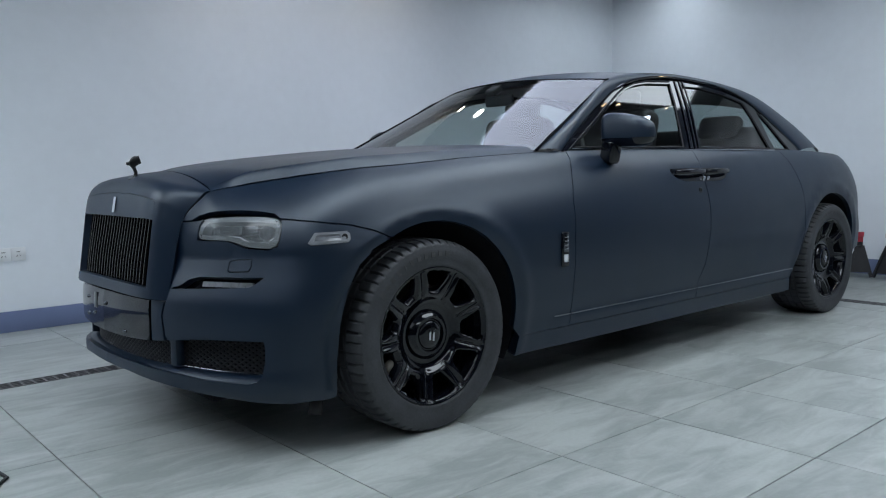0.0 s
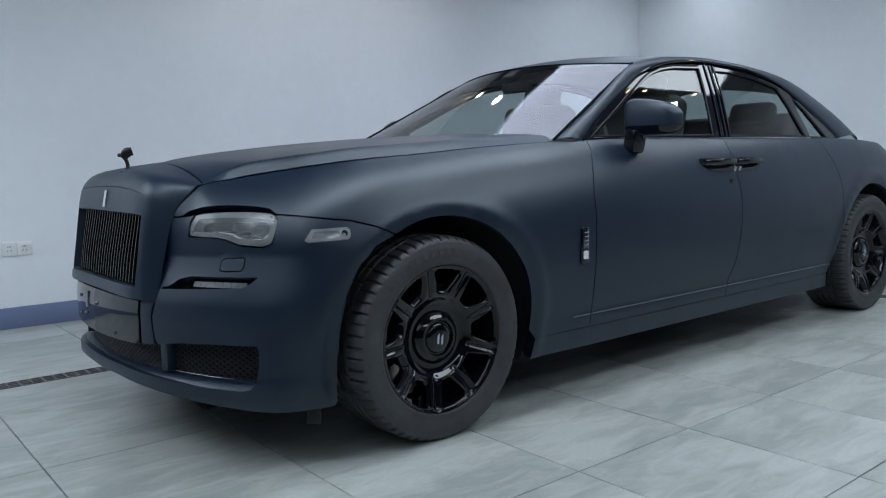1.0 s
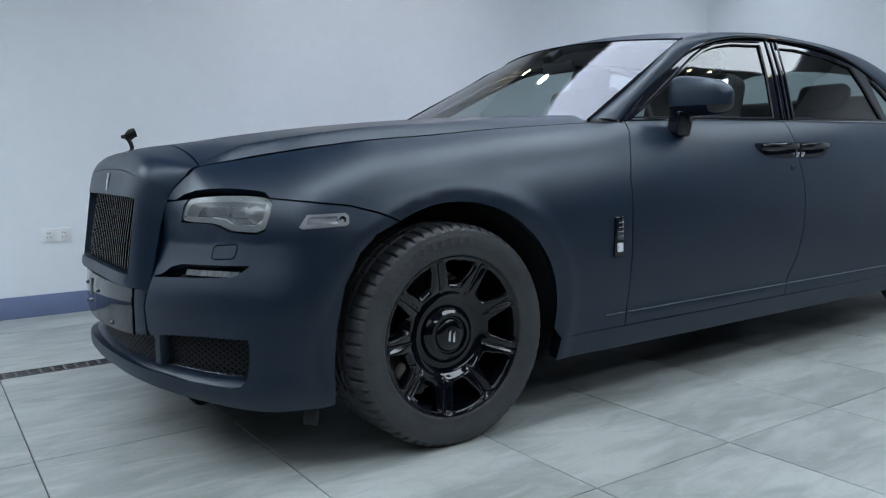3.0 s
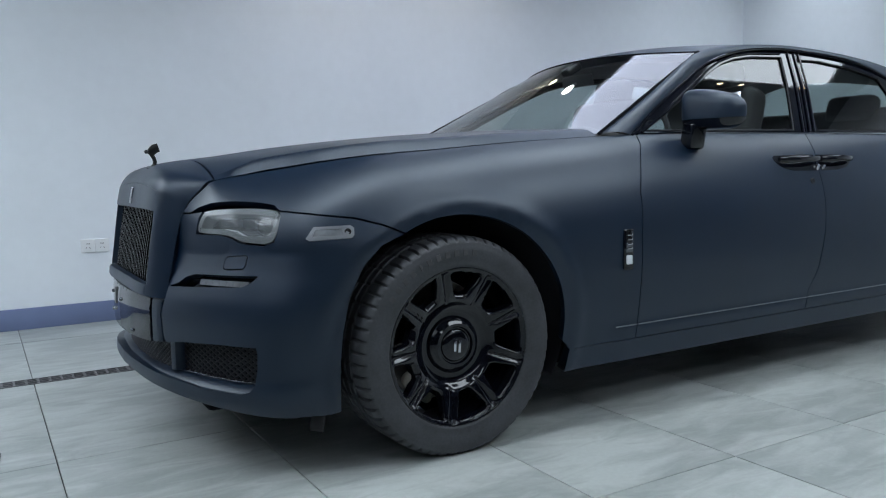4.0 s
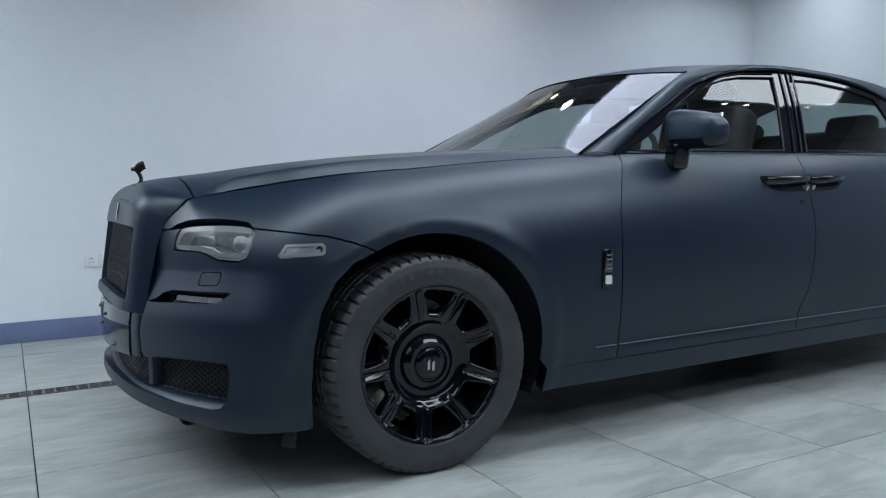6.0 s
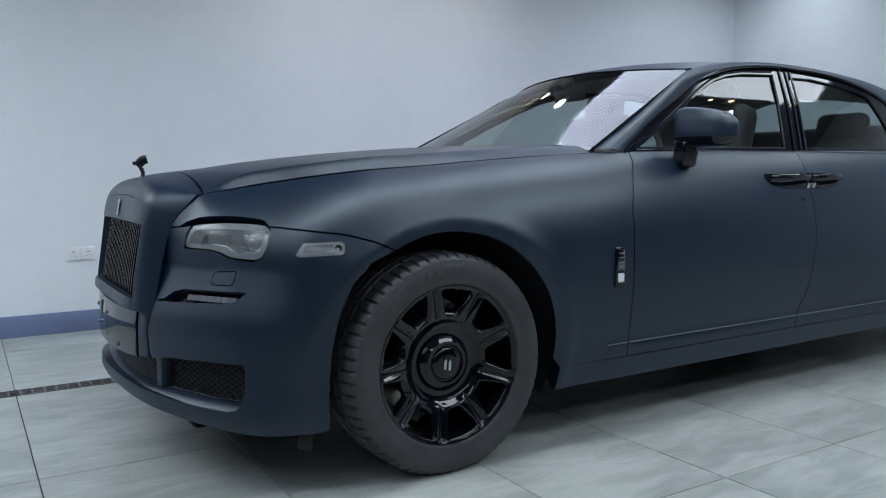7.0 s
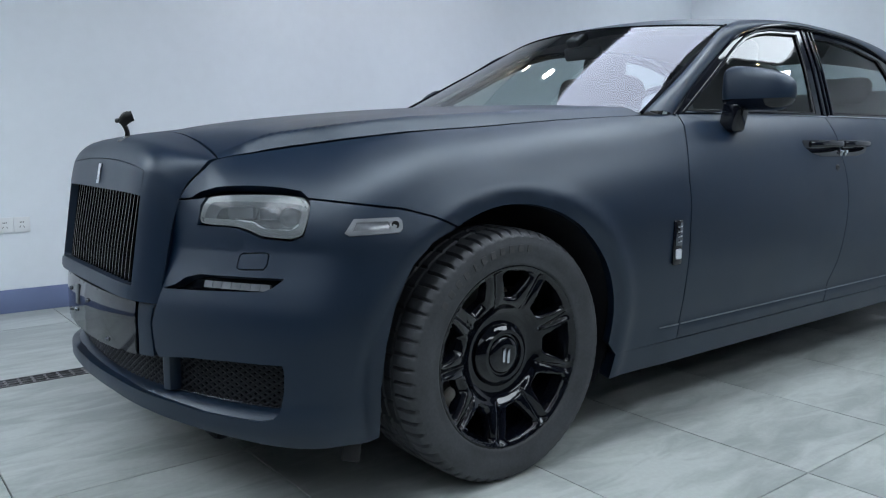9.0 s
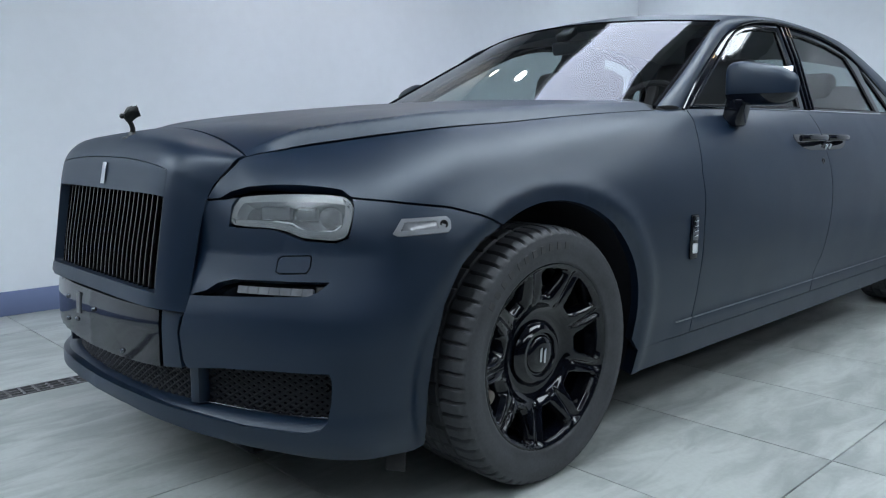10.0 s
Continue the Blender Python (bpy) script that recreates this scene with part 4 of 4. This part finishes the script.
loft("trunk_lid", [[(x - 0.10 * u * u, u * w, z + 0.02 * (1 - u * u)) for u in np.linspace(-1, 1, 13)] for x, w, z in ((3.86, 0.70, 1.065), (4.1, 0.64, 1.05), (4.3, 0.56, 1.01), (4.45, 0.5, 0.97), (4.54, 0.46, 0.85), (4.55, 0.45, 0.6), (4.51, 0.45, 0.42))], WRAP, car)

# wheel housings
for cx in (ARCH_F[0], ARCH_R[0]):
    for sign in (1, -1):
        rows = []
        lo = radians(-22 if cx < 1 else 2)
        for y in (0.925, 0.90, 0.80, 0.55):
            row = []
            for a in np.linspace(lo, radians(202), 40):
                px, pz = cx + 0.455 * math.cos(a), 0.362 + 0.455 * math.sin(a)
                row.append((px, -sign * min(y, body(at_x(px), rise(at_x(px), max(pz, 0.15)))[1] - 0.025), pz))
            rows.append(row)
        rows.append([(cx + 0.05 * math.cos(a), -sign * 0.55, 0.40 + 0.05 * math.sin(a)) for a in np.linspace(lo, radians(202), 40)])
        loft("wheel_housing", rows, LINER, car)

# ---- wheels ----
def wheel_depth(r):
    """How far the wheel's face stands out, from the hub to the rim."""
    return WHEEL_FACE(r)


WHEEL_FACE = pchip([0, 0.07, 0.095, 0.112, 0.128, 0.150, 0.19, 0.225, 0.246, 0.256, 0.262, 0.268], [-0.058, -0.058, -0.060, -0.060, -0.055, -0.038, -0.022, -0.012, -0.007, -0.004, 0.0, -0.003])


def wheel_face(a, b):
    r = math.hypot(a, b)
    ang = math.degrees(math.atan2(b, a)) % 40
    across_spoke = (ang - 20) / (0.9 + 1.9 * smooth(0.13, 0.25, r))
    groove = 0.011 * math.exp(-across_spoke * across_spoke) * smooth(0.135, 0.16, r) * smooth(0.262, 0.246, r)
    return (a, -(wheel_depth(r) - groove), b)


def build_wheel():
    holes = []
    for k in range(9):
        mid = k * 40
        ring = []
        flank = ((0.157, 7.0), (0.166, 9.6), (0.19, 11.8), (0.225, 14.2), (0.240, 15.2), (0.2465, 14.2))
        for r, w in flank:
            ring.append((r, mid - w))
        ring += [(0.249, mid - 11), (0.2495, mid), (0.249, mid + 11)]
        for r, w in flank[::-1]:
            ring.append((r, mid + w))
        ring.append((0.1555, mid))
        holes.append([(r * math.cos(radians(a)), r * math.sin(radians(a))) for r, a in ring])
    outer = [(0.268 * math.cos(a), 0.268 * math.sin(a)) for a in np.linspace(0, 2 * math.pi, 120, endpoint=False)]
    wheel = panel("wheel", GLOSS, car, outer, wheel_face, holes=holes, step=0.008, gap=0.0, depth=0.045, bevel=(0.0065, 0.006), edge=0.006, weld=True, extra=[(r * math.cos(a), r * math.sin(a)) for r in (0.08, 0.09, 0.1, 0.11, 0.12, 0.13, 0.2545, 0.258, 0.261, 0.2645) for a in np.linspace(0, 2 * math.pi, 132, endpoint=False)], label="gloss black nine-spoke alloy wheel")
    lie = pose(0, 0, 0, 90, 0, 0)
    part("rim_barrel", lathe([(0.2685, -0.005), (0.264, -0.02), (0.254, -0.045), (0.244, -0.10), (0.240, -0.24), (0.262, -0.262), (0.262, -0.267), (0.235, -0.245), (0.238, -0.10), (0.250, -0.042), (0.262, -0.008)], 96, lie, close=True), GLOSS, wheel)
    part("hub_cap", lathe([(0.0, -0.028), (0.030, -0.029), (0.048, -0.032), (0.053, -0.036), (0.056, -0.041), (0.060, -0.041), (0.064, -0.033), (0.074, -0.032), (0.082, -0.037), (0.090, -0.043), (0.096, -0.052)], 72, lie), GLOSS, wheel)
    # plain upright mark on the cap
    for dx, dz in ((-0.0085, 0.003), (0.0085, -0.003)):
        part("hub_mark", box((0.0095, 0.003, 0.042), pose(dx, 0.0275, dz, 0, 6, 0), 0.001), CHROME, wheel)
    part("brake_disc", lathe([(0.205, -0.180), (0.208, -0.185), (0.208, -0.212), (0.09, -0.212), (0.09, -0.180)], 72, lie, close=True), DISC, wheel)
    part("brake_hub", lathe([(0.0, -0.09), (0.07, -0.095), (0.088, -0.12), (0.09, -0.19)], 40, lie), SATIN_BLACK, wheel)
    part("caliper", box((0.10, 0.075, 0.24), pose(0.165, 0.185, 0.03, 0, -8, 0), 0.02, 3), SATIN_BLACK, wheel)
    for a, r, y, size in ((-148, 0.19, 0.085, 0.030), (52, 0.18, 0.17, 0.026), (-108, 0.20, 0.15, 0.024)):
        lug = bmesh.new()
        bmesh.ops.create_uvsphere(lug, u_segments=20, v_segments=12, radius=1.0, matrix=Matrix.Translation((r * math.cos(radians(a)), y, r * math.sin(radians(a)))) @ Matrix.Diagonal((size * 0.85, 0.018, size, 1)))
        part("caliper_lug", lug, LUG, wheel, "pale cast metal lug of the brake")
    # tyre: sidewall, shoulder blocks and grooved tread
    n = 360
    prof = [(0.262, -0.010), (0.2675, 0.001), (0.273, 0.0035), (0.279, 0.0025), (0.296, 0.0085), (0.318, 0.0115), (0.335, 0.0110), (0.341, 0.0080), (0.346, 0.0085), (0.354, 0.0035), (0.3615, -0.0065), (0.3665, -0.020), (0.3685, -0.043), (0.369, -0.068),
            (0.361, -0.070), (0.361, -0.078), (0.369, -0.080), (0.3695, -0.108), (0.362, -0.110), (0.362, -0.119), (0.3697, -0.121), (0.3697, -0.135)]
    prof = prof + [(r, -0.270 - y) for r, y in prof[::-1][1:]]
    bm = bmesh.new()
    rings = []
    for r, y in prof:
        row = []
        for i in range(n):
            a = 2 * math.pi * i / n
            rr = r
            shoulder = 0.344 < r and (y > -0.069 or y < -0.201)
            tread = r > 0.3665 and not shoulder
            if shoulder and i % 6 == 0:
                rr = r - 0.010 * smooth(0.347, 0.360, r)
            if tread and i % 10 == 0:
                rr = r - 0.006
            # contact patch
            x, z = rr * math.cos(a), rr * math.sin(a)
            z = max(z, -0.3605 + 0.12 * max(abs(x) - 0.10, 0) ** 2)
            row.append(bm.verts.new((x, -y, z)))
        rings.append(row)
    for r0, r1 in zip(rings, rings[1:]):
        for i in range(n):
            bm.faces.new((r0[i], r1[i], r1[(i + 1) % n], r0[(i + 1) % n]))
    bmesh.ops.recalc_face_normals(bm, faces=bm.faces)
    part("tyre", bm, RUBBER, wheel, "worn black road tyre", sharp=42)
    # raised marking on the sidewall, as plain bars
    for k in range(11):
        a = radians(142 - k * 6.3)
        bm = box((0.017 if k != 4 else 0.007, 0.0015, 0.021), Matrix.Translation((0.3155 * math.cos(a), -0.0122, 0.3155 * math.sin(a))) @ pose(0, 0, 0, 0, 90 - math.degrees(a), 0), 0.0004, 1)
        part("sidewall_mark", bm, RUBBER_MARK, wheel)
    return wheel


SPIN = -2.0
FACE = 0.938
wheel = build_wheel()
wheel.matrix_basis = pose(0, -FACE, 0.3625, 0, SPIN, 0)
copy_thing(wheel, pose(3.465, -FACE, 0.3625, 0, SPIN + 23, 0))
copy_thing(wheel, pose(0, FACE, 0.3625, 0, 25, 180))
copy_thing(wheel, pose(3.465, FACE, 0.3625, 0, 60, 180))

# mirrors, handles and badges
for n, key in enumerate(("left", "right")):
    sign = 1 if n == 0 else -1
    door, rear = doors[key]
    bm = bmesh.new()
    bmesh.ops.create_uvsphere(bm, u_segments=40, v_segments=24, radius=1.0)
    for v in bm.verts:
        x, y, z = v.co
        p = 0.42 + 0.27 * (y + 1) / 2
        x, y, z = (math.copysign(abs(c) ** p, c) for c in (x, y, z))
        x *= 0.062 if x < 0 else 0.045
        tall = 0.080 * (1 - 0.12 * (y + 1) / 2)
        if z > 0:
            tall *= 1.06 - 0.34 * ((y + 1) / 2) ** 2.0
        v.co = (x + 0.045 * (y + 1) / 2, -y * 0.118, z * tall - 0.007 * (y + 1))
    bmesh.ops.transform(bm, matrix=Matrix.Diagonal((1, sign, 1, 1)), verts=bm.verts)
    bmesh.ops.recalc_face_normals(bm, faces=bm.faces)
    low = bm.copy()
    mirror = part("wing_mirror", bm, WRAP, door, "rounded matte wing mirror housing", sharp=60)
    bmesh.ops.delete(low, geom=[f for f in low.faces if f.calc_center_median().z > -0.040], context="FACES")
    bmesh.ops.transform(low, matrix=Matrix.Diagonal((1.025, 1.012, 1.03, 1)), verts=low.verts)
    part("mirror_underside", low, GLOSS, door, "gloss black lower shell of the mirror", sharp=60).location = (1.155, -sign * 0.965, 1.168)
    mirror.location = (1.155, -sign * 0.965, 1.168)
    bm = box((0.080, 0.074, 0.115), pose(1.150, -sign * 0.882, 1.066, sign * 12, 0, 0), 0.018, 4)
    part("mirror_foot", bm, GLOSS, door, "gloss black mirror foot")
    part("mirror_glass", box((0.004, 0.18, 0.115), pose(1.222, -sign * 0.968, 1.165, 0, 0, -8 * sign), 0.0015), CHROME, door)
    # handles: a dark cup and a bar over it
    for owner, x0, x1 in ((door, 1.622, 1.905), (rear, 1.915, 2.145)):
        mid, ln = (x0 + x1) / 2, x1 - x0
        s = at_x(mid)
        px, h, z = body(s, rise(s, 0.945))
        near = 1.90 if owner is door else 1.915
        far = x0 - 0.01 if owner is door else x1 + 0.015
        bend = 0.035 if owner is door else -0.035
        cup = [(far, 0.955), (far, 0.970), (far + bend * 0.3, 0.977), (near, 0.979), (near, 0.908), (far + bend * 3.2, 0.910), (far + bend * 1.4, 0.922), (far + bend * 0.5, 0.938)]
        ring = [sx(*q) for q in cup]
        panel("handle_cup", GLOSS, owner, ring if sign > 0 else mirrored(ring), sunk(-0.003), step=0.02, gap=0.0005, depth=0.01, bevel=(0.004, 0.002), edge=0.008)
        part("cup_clasp", box((0.020, 0.012, 0.030), pose(1.888 if owner is door else 1.928, -sign * (h + 0.014), 0.922, sign * 20, 0, 0), 0.004), CHROME, owner, "small bright metal clasp")
        bar = bmesh.new()
        pts = [(mid - ln / 2 + ln * k, -sign * (h + 0.004 + 0.028 * math.sin(math.pi * k) ** 0.35), 0.961) for k in np.linspace(0.015, 0.985, 15)]
        add_tube(bar, pts, 0.010, 0.0135, 10)
        part("door_handle", bar, GLOSS, owner, "gloss black pull handle")
    s = at_x(1.832)
    px, h, z = body(s, rise(s, 0.863))
    part("key_lock", lathe([(0.0, 0.001), (0.006, 0.001), (0.008, 0.004), (0.013, 0.0035), (0.015, -0.002)], 20, Matrix.Translation((1.832, -sign * h, 0.863)) @ pose(0, 0, 0, 90 * sign, 0, 0)), SATIN_BLACK, door)
    # side badge with a small repeater lamp
    s = at_x(0.712)
    px, h, z = body(s, 0.645)
    side_badge = part("side_badge", box((0.048, 0.010, 0.150), pose(0.712, -sign * (h + 0.002), 0.640), 0.006, 3), GLOSS, car, "upright gloss black wing badge")
    part("badge_plate", box((0.034, 0.006, 0.078), pose(0.712, -sign * (h + 0.007), 0.668), 0.002), DARK_CHROME, side_badge)
    part("repeater_lens", box((0.030, 0.006, 0.034), pose(0.712, -sign * (h + 0.007), 0.602), 0.006, 3), LAMP_WHITE, side_badge, "small white repeater lens")
    for k in range(4):
        part("badge_bar", box((0.024, 0.003, 0.006), pose(0.712, -sign * (h + 0.0108), 0.694 - k * 0.0165), 0.001), CHROME, side_badge)

# bonnet figure: one plain shape
bm = bmesh.new()
add_lathe(bm, [(0.030, 0.0), (0.028, 0.005), (0.013, 0.009), (0.009, 0.018)], 20, Matrix.Translation((0, 0, 0)))
add_tube(bm, [(0.0, 0, 0.012), (0.002, 0, 0.028), (-0.002, 0, 0.042), (-0.010, 0, 0.056), (-0.019, 0, 0.064)], 0.0075, 0.0065, 8, up=(0, 1, 0))
bmesh.ops.create_uvsphere(bm, u_segments=10, v_segments=8, radius=0.0075, matrix=Matrix.Translation((-0.027, 0, 0.064)))
for sgn in (1, -1):
    add_tube(bm, [(-0.014, sgn * 0.003, 0.058), (-0.006, sgn * 0.011, 0.068), (0.004, sgn * 0.017, 0.076), (0.014, sgn * 0.019, 0.079)], 0.006, 0.017, 10, up=(0, 0, 1))
figure = part("bonnet_figure", bm, SATIN_BLACK, car, "small black winged bonnet figure")
figure.location = (-0.758, 0, 0.972)

# cabin furnishing
part("dashboard", box((0.42, 1.40, 0.20), pose(0.93, 0, 0.985, 0, 8, 0), 0.05, 4), LEATHER, car)
part("dashboard_trim", box((0.05, 1.36, 0.10), pose(1.13, 0, 0.97), 0.015), TAN, car)
wheel_m = pose(1.32, -0.38, 1.03, 0, -65, 0)
bm = tube([wheel_m @ Vector((0.19 * math.cos(a), 0.19 * math.sin(a), 0)) for a in np.linspace(0, 2 * math.pi, 40, endpoint=False)], 0.014, 0.014, 8, closed=True)
add_box(bm, (0.34, 0.05, 0.03), wheel_m, 0.01)
add_tube(bm, [wheel_m @ Vector((0, 0, 0)), wheel_m @ Vector((0, 0, -0.25))], 0.04, 0.04, 10)
part("steering_wheel", bm, LEATHER, car)
part("inside_mirror", box((0.025, 0.22, 0.06), pose(1.30, 0, 1.375, 0, -12, 0), 0.012, 3), SATIN_BLACK, car)
part("mirror_stem", box((0.09, 0.07, 0.04), pose(1.26, 0, 1.43, 0, -28, 0), 0.012, 3), SATIN_BLACK, car)
for y in (-0.38, 0.38):
    part("seat_cushion", box((0.52, 0.52, 0.22), pose(1.50, y, 0.60, 0, -6, 0), 0.06, 4), LEATHER, car)
    part("seat_back", box((0.17, 0.52, 0.68), pose(1.80, y, 0.98, 0, 14, 0), 0.06, 4), LEATHER, car)
    part("headrest", box((0.10, 0.27, 0.19), pose(1.89, y, 1.345, 0, 10, 0), 0.045, 4), LEATHER, car)
    part("rear_headrest", box((0.10, 0.30, 0.16), pose(3.02, y, 1.24, 0, 16, 0), 0.045, 4), LEATHER, car)
part("rear_bench", box((0.60, 1.34, 0.24), pose(2.70, 0, 0.60, 0, -6, 0), 0.07, 4), LEATHER, car)
part("rear_back", box((0.20, 1.34, 0.70), pose(2.98, 0, 0.90, 0, 20, 0), 0.07, 4), LEATHER, car)
loft("headliner", [[(x, y * 0.93, z - 0.045) for x, y, z in across(t)] for t in np.linspace(CORNER + 0.01, 0.80, 24)], HEADLINER, car)
part("parcel_shelf", box((0.6, 1.25, 0.03), pose(3.42, 0, 1.07), 0.01), LEATHER, car)

# ---- fittings of the room ----
# wall sockets
def socket(x, z):
    ob = thing("wall_socket", "white double wall socket on the white wall", "socket", at=(x, BACK, z))
    for k in (-1, 1):
        part("plate", box((0.0855, 0.010, 0.086), pose(k * 0.043, -0.005, 0), 0.003), SOCKET, ob)
        for dx, dz, rot in ((-0.010, -0.012, 28), (0.010, -0.012, -28), (0, 0.014, 0), (-0.008, 0.014, 0), (0.008, 0.014, 0)):
            part("slot", box((0.0025 if dz < 0 else 0.004, 0.002, 0.012 if dz < 0 else 0.006), pose(k * 0.043 + dx, -0.0105, dz, 0, rot, 0)), BLACK_PLASTIC, ob)
    return ob


socket(-0.695, 0.503)

# floor drain gratings
def grating(name, length, m):
    ob = thing(name, "black cast drain grating set flush in the tiles", "drain")
    part("channel", box((length, 0.105, 0.02), m @ pose(0, 0, -0.016)), VOID, ob)
    for y in (-0.049, -0.0165, 0.0165, 0.049):
        part("long_bar", box((length, 0.0075, 0.012), m @ pose(0, y, -0.004)), GRATE, ob)
    cross = bmesh.new()
    n = int(length / 0.05)
    for i in range(n + 1):
        add_box(cross, (0.011, 0.09, 0.010), m @ pose(-length / 2 + length * i / n, 0, -0.0045))
    tagged(part("cross_bars", cross, GRATE, ob), kind="stuff")
    return ob


grating("drain_grating", 10.9, pose(-1.5, 0.985, 0))
grating("drain_grating", 8.0, pose(4.02, -3.1, 0, 0, 0, 90))

# jack stands by the end wall
def jack_stand(x, y, rz):
    ob = thing("jack_stand", "black steel jack stand with a red saddle by the end wall", "jack stand", "jack stands", at=(x, y, 0))
    ob.rotation_euler = (0, 0, radians(rz))
    bm = bmesh.new()
    for k in range(4):
        a = radians(45 + 90 * k)
        lo, hi = Vector((0.13 * math.cos(a), 0.13 * math.sin(a), 0.012)), Vector((0.035 * math.cos(a), 0.035 * math.sin(a), 0.27))
        add_tube(bm, [lo, hi], 0.016, 0.016, 4)
    part("leg_frame", bm, BLACK_PLASTIC, ob)
    bm = bmesh.new()
    for k in range(4):
        a0, a1 = radians(45 + 90 * k), radians(135 + 90 * k)
        v = [bm.verts.new(q) for q in ((0.12 * math.cos(a0), 0.12 * math.sin(a0), 0.05), (0.12 * math.cos(a1), 0.12 * math.sin(a1), 0.05), (0.04 * math.cos(a1), 0.04 * math.sin(a1), 0.26), (0.04 * math.cos(a0), 0.04 * math.sin(a0), 0.26))]
        bm.faces.new(v)
    part("side_plate", bm, BLACK_PLASTIC, ob)
    part("column", lathe([(0.024, 0.2), (0.024, 0.36), (0.02, 0.37)], 16), BLACK_PLASTIC, ob)
    part("pawl", box((0.12, 0.02, 0.015), pose(0, 0, 0.275), 0.004), BLACK_PLASTIC, ob)
    bm = box((0.062, 0.05, 0.05), pose(0, 0, 0.335), 0.006)
    add_box(bm, (0.014, 0.06, 0.04), pose(-0.030, 0, 0.375), 0.004)
    add_box(bm, (0.014, 0.06, 0.04), pose(0.030, 0, 0.375), 0.004)
    part("saddle", bm, RED_PAINT, ob, "red painted saddle")
    return ob


stand = jack_stand(5.36, -0.405, 20)
copy_thing(stand, pose(5.36, -0.66, 0, 0, 0, 65))

# loose black cable end on the floor
cable = part("cable", tube([(-1.62, -0.02, 0.006), (-1.45, 0.0, 0.006), (-1.36, -0.015, 0.006), (-1.335, -0.06, 0.006), (-1.34, -0.14, 0.006), (-1.37, -0.19, 0.006), (-1.36, -0.26, 0.006), (-1.35, -0.33, 0.006), (-1.40, -0.40, 0.006), (-1.6, -0.45, 0.006)], 0.006, 0.006, 8), BLACK_PLASTIC)
tagged(cable, "thin black cable lying loose on the tiles", "cable")

# ---- floor tiles ----
X_LINES = [-1.17 - 0.62 * k for k in range(9, 0, -1)] + [-1.17, -0.52, 0.12, 0.72, 1.31] + [1.31 + 0.603 * k for k in range(1, 5)] + [3.962]
X_END = [4.078, 4.68, 5.283, END]
Y_LINES = [-2.05 - 0.603 * k for k in range(9, 0, -1)] + [-2.05, -1.45, -0.25, 0.928]
Y_BACK = [1.042, 2.0, BACK]
tile_meshes = {}


def tile(x0, x1, y0, y1, parent):
    w, d = round(x1 - x0 - 0.004, 3), round(y1 - y0 - 0.004, 3)
    if (w, d) not in tile_meshes:
        me = bpy.data.meshes.new("tile")
        bm = bmesh.new()
        b = 0.0012
        lo = [bm.verts.new((sx_ * w / 2, sy_ * d / 2, -0.009)) for sx_, sy_ in ((-1, -1), (1, -1), (1, 1), (-1, 1))]
        mid = [bm.verts.new((sx_ * w / 2, sy_ * d / 2, -b)) for sx_, sy_ in ((-1, -1), (1, -1), (1, 1), (-1, 1))]
        up = [bm.verts.new((sx_ * (w / 2 - b), sy_ * (d / 2 - b), 0)) for sx_, sy_ in ((-1, -1), (1, -1), (1, 1), (-1, 1))]
        for r0, r1 in ((lo, mid), (mid, up)):
            for i in range(4):
                bm.faces.new((r0[i], r0[(i + 1) % 4], r1[(i + 1) % 4], r1[i]))
        bm.faces.new(up)
        bm.to_mesh(me)
        bm.free()
        me.materials.append(TILE)
        tile_meshes[(w, d)] = me
    ob = new("tile", tile_meshes[(w, d)])
    ob.location = ((x0 + x1) / 2, (y0 + y1) / 2, random.uniform(-0.0003, 0.0003))
    ob.parent = parent


floor = tagged(part("floor", box((0.5, 0.5, 0.004), pose(-6.5, -7.6, -0.02)), GROUT), "polished grey cement-look floor tiles with thin dark joints", "floor", kind="structure")
for xs in (X_LINES, X_END):
    for ys in (Y_LINES, Y_BACK):
        for x0, x1 in zip(xs, xs[1:]):
            for y0, y1 in zip(ys, ys[1:]):
                tile(x0, x1, y0, y1, floor)
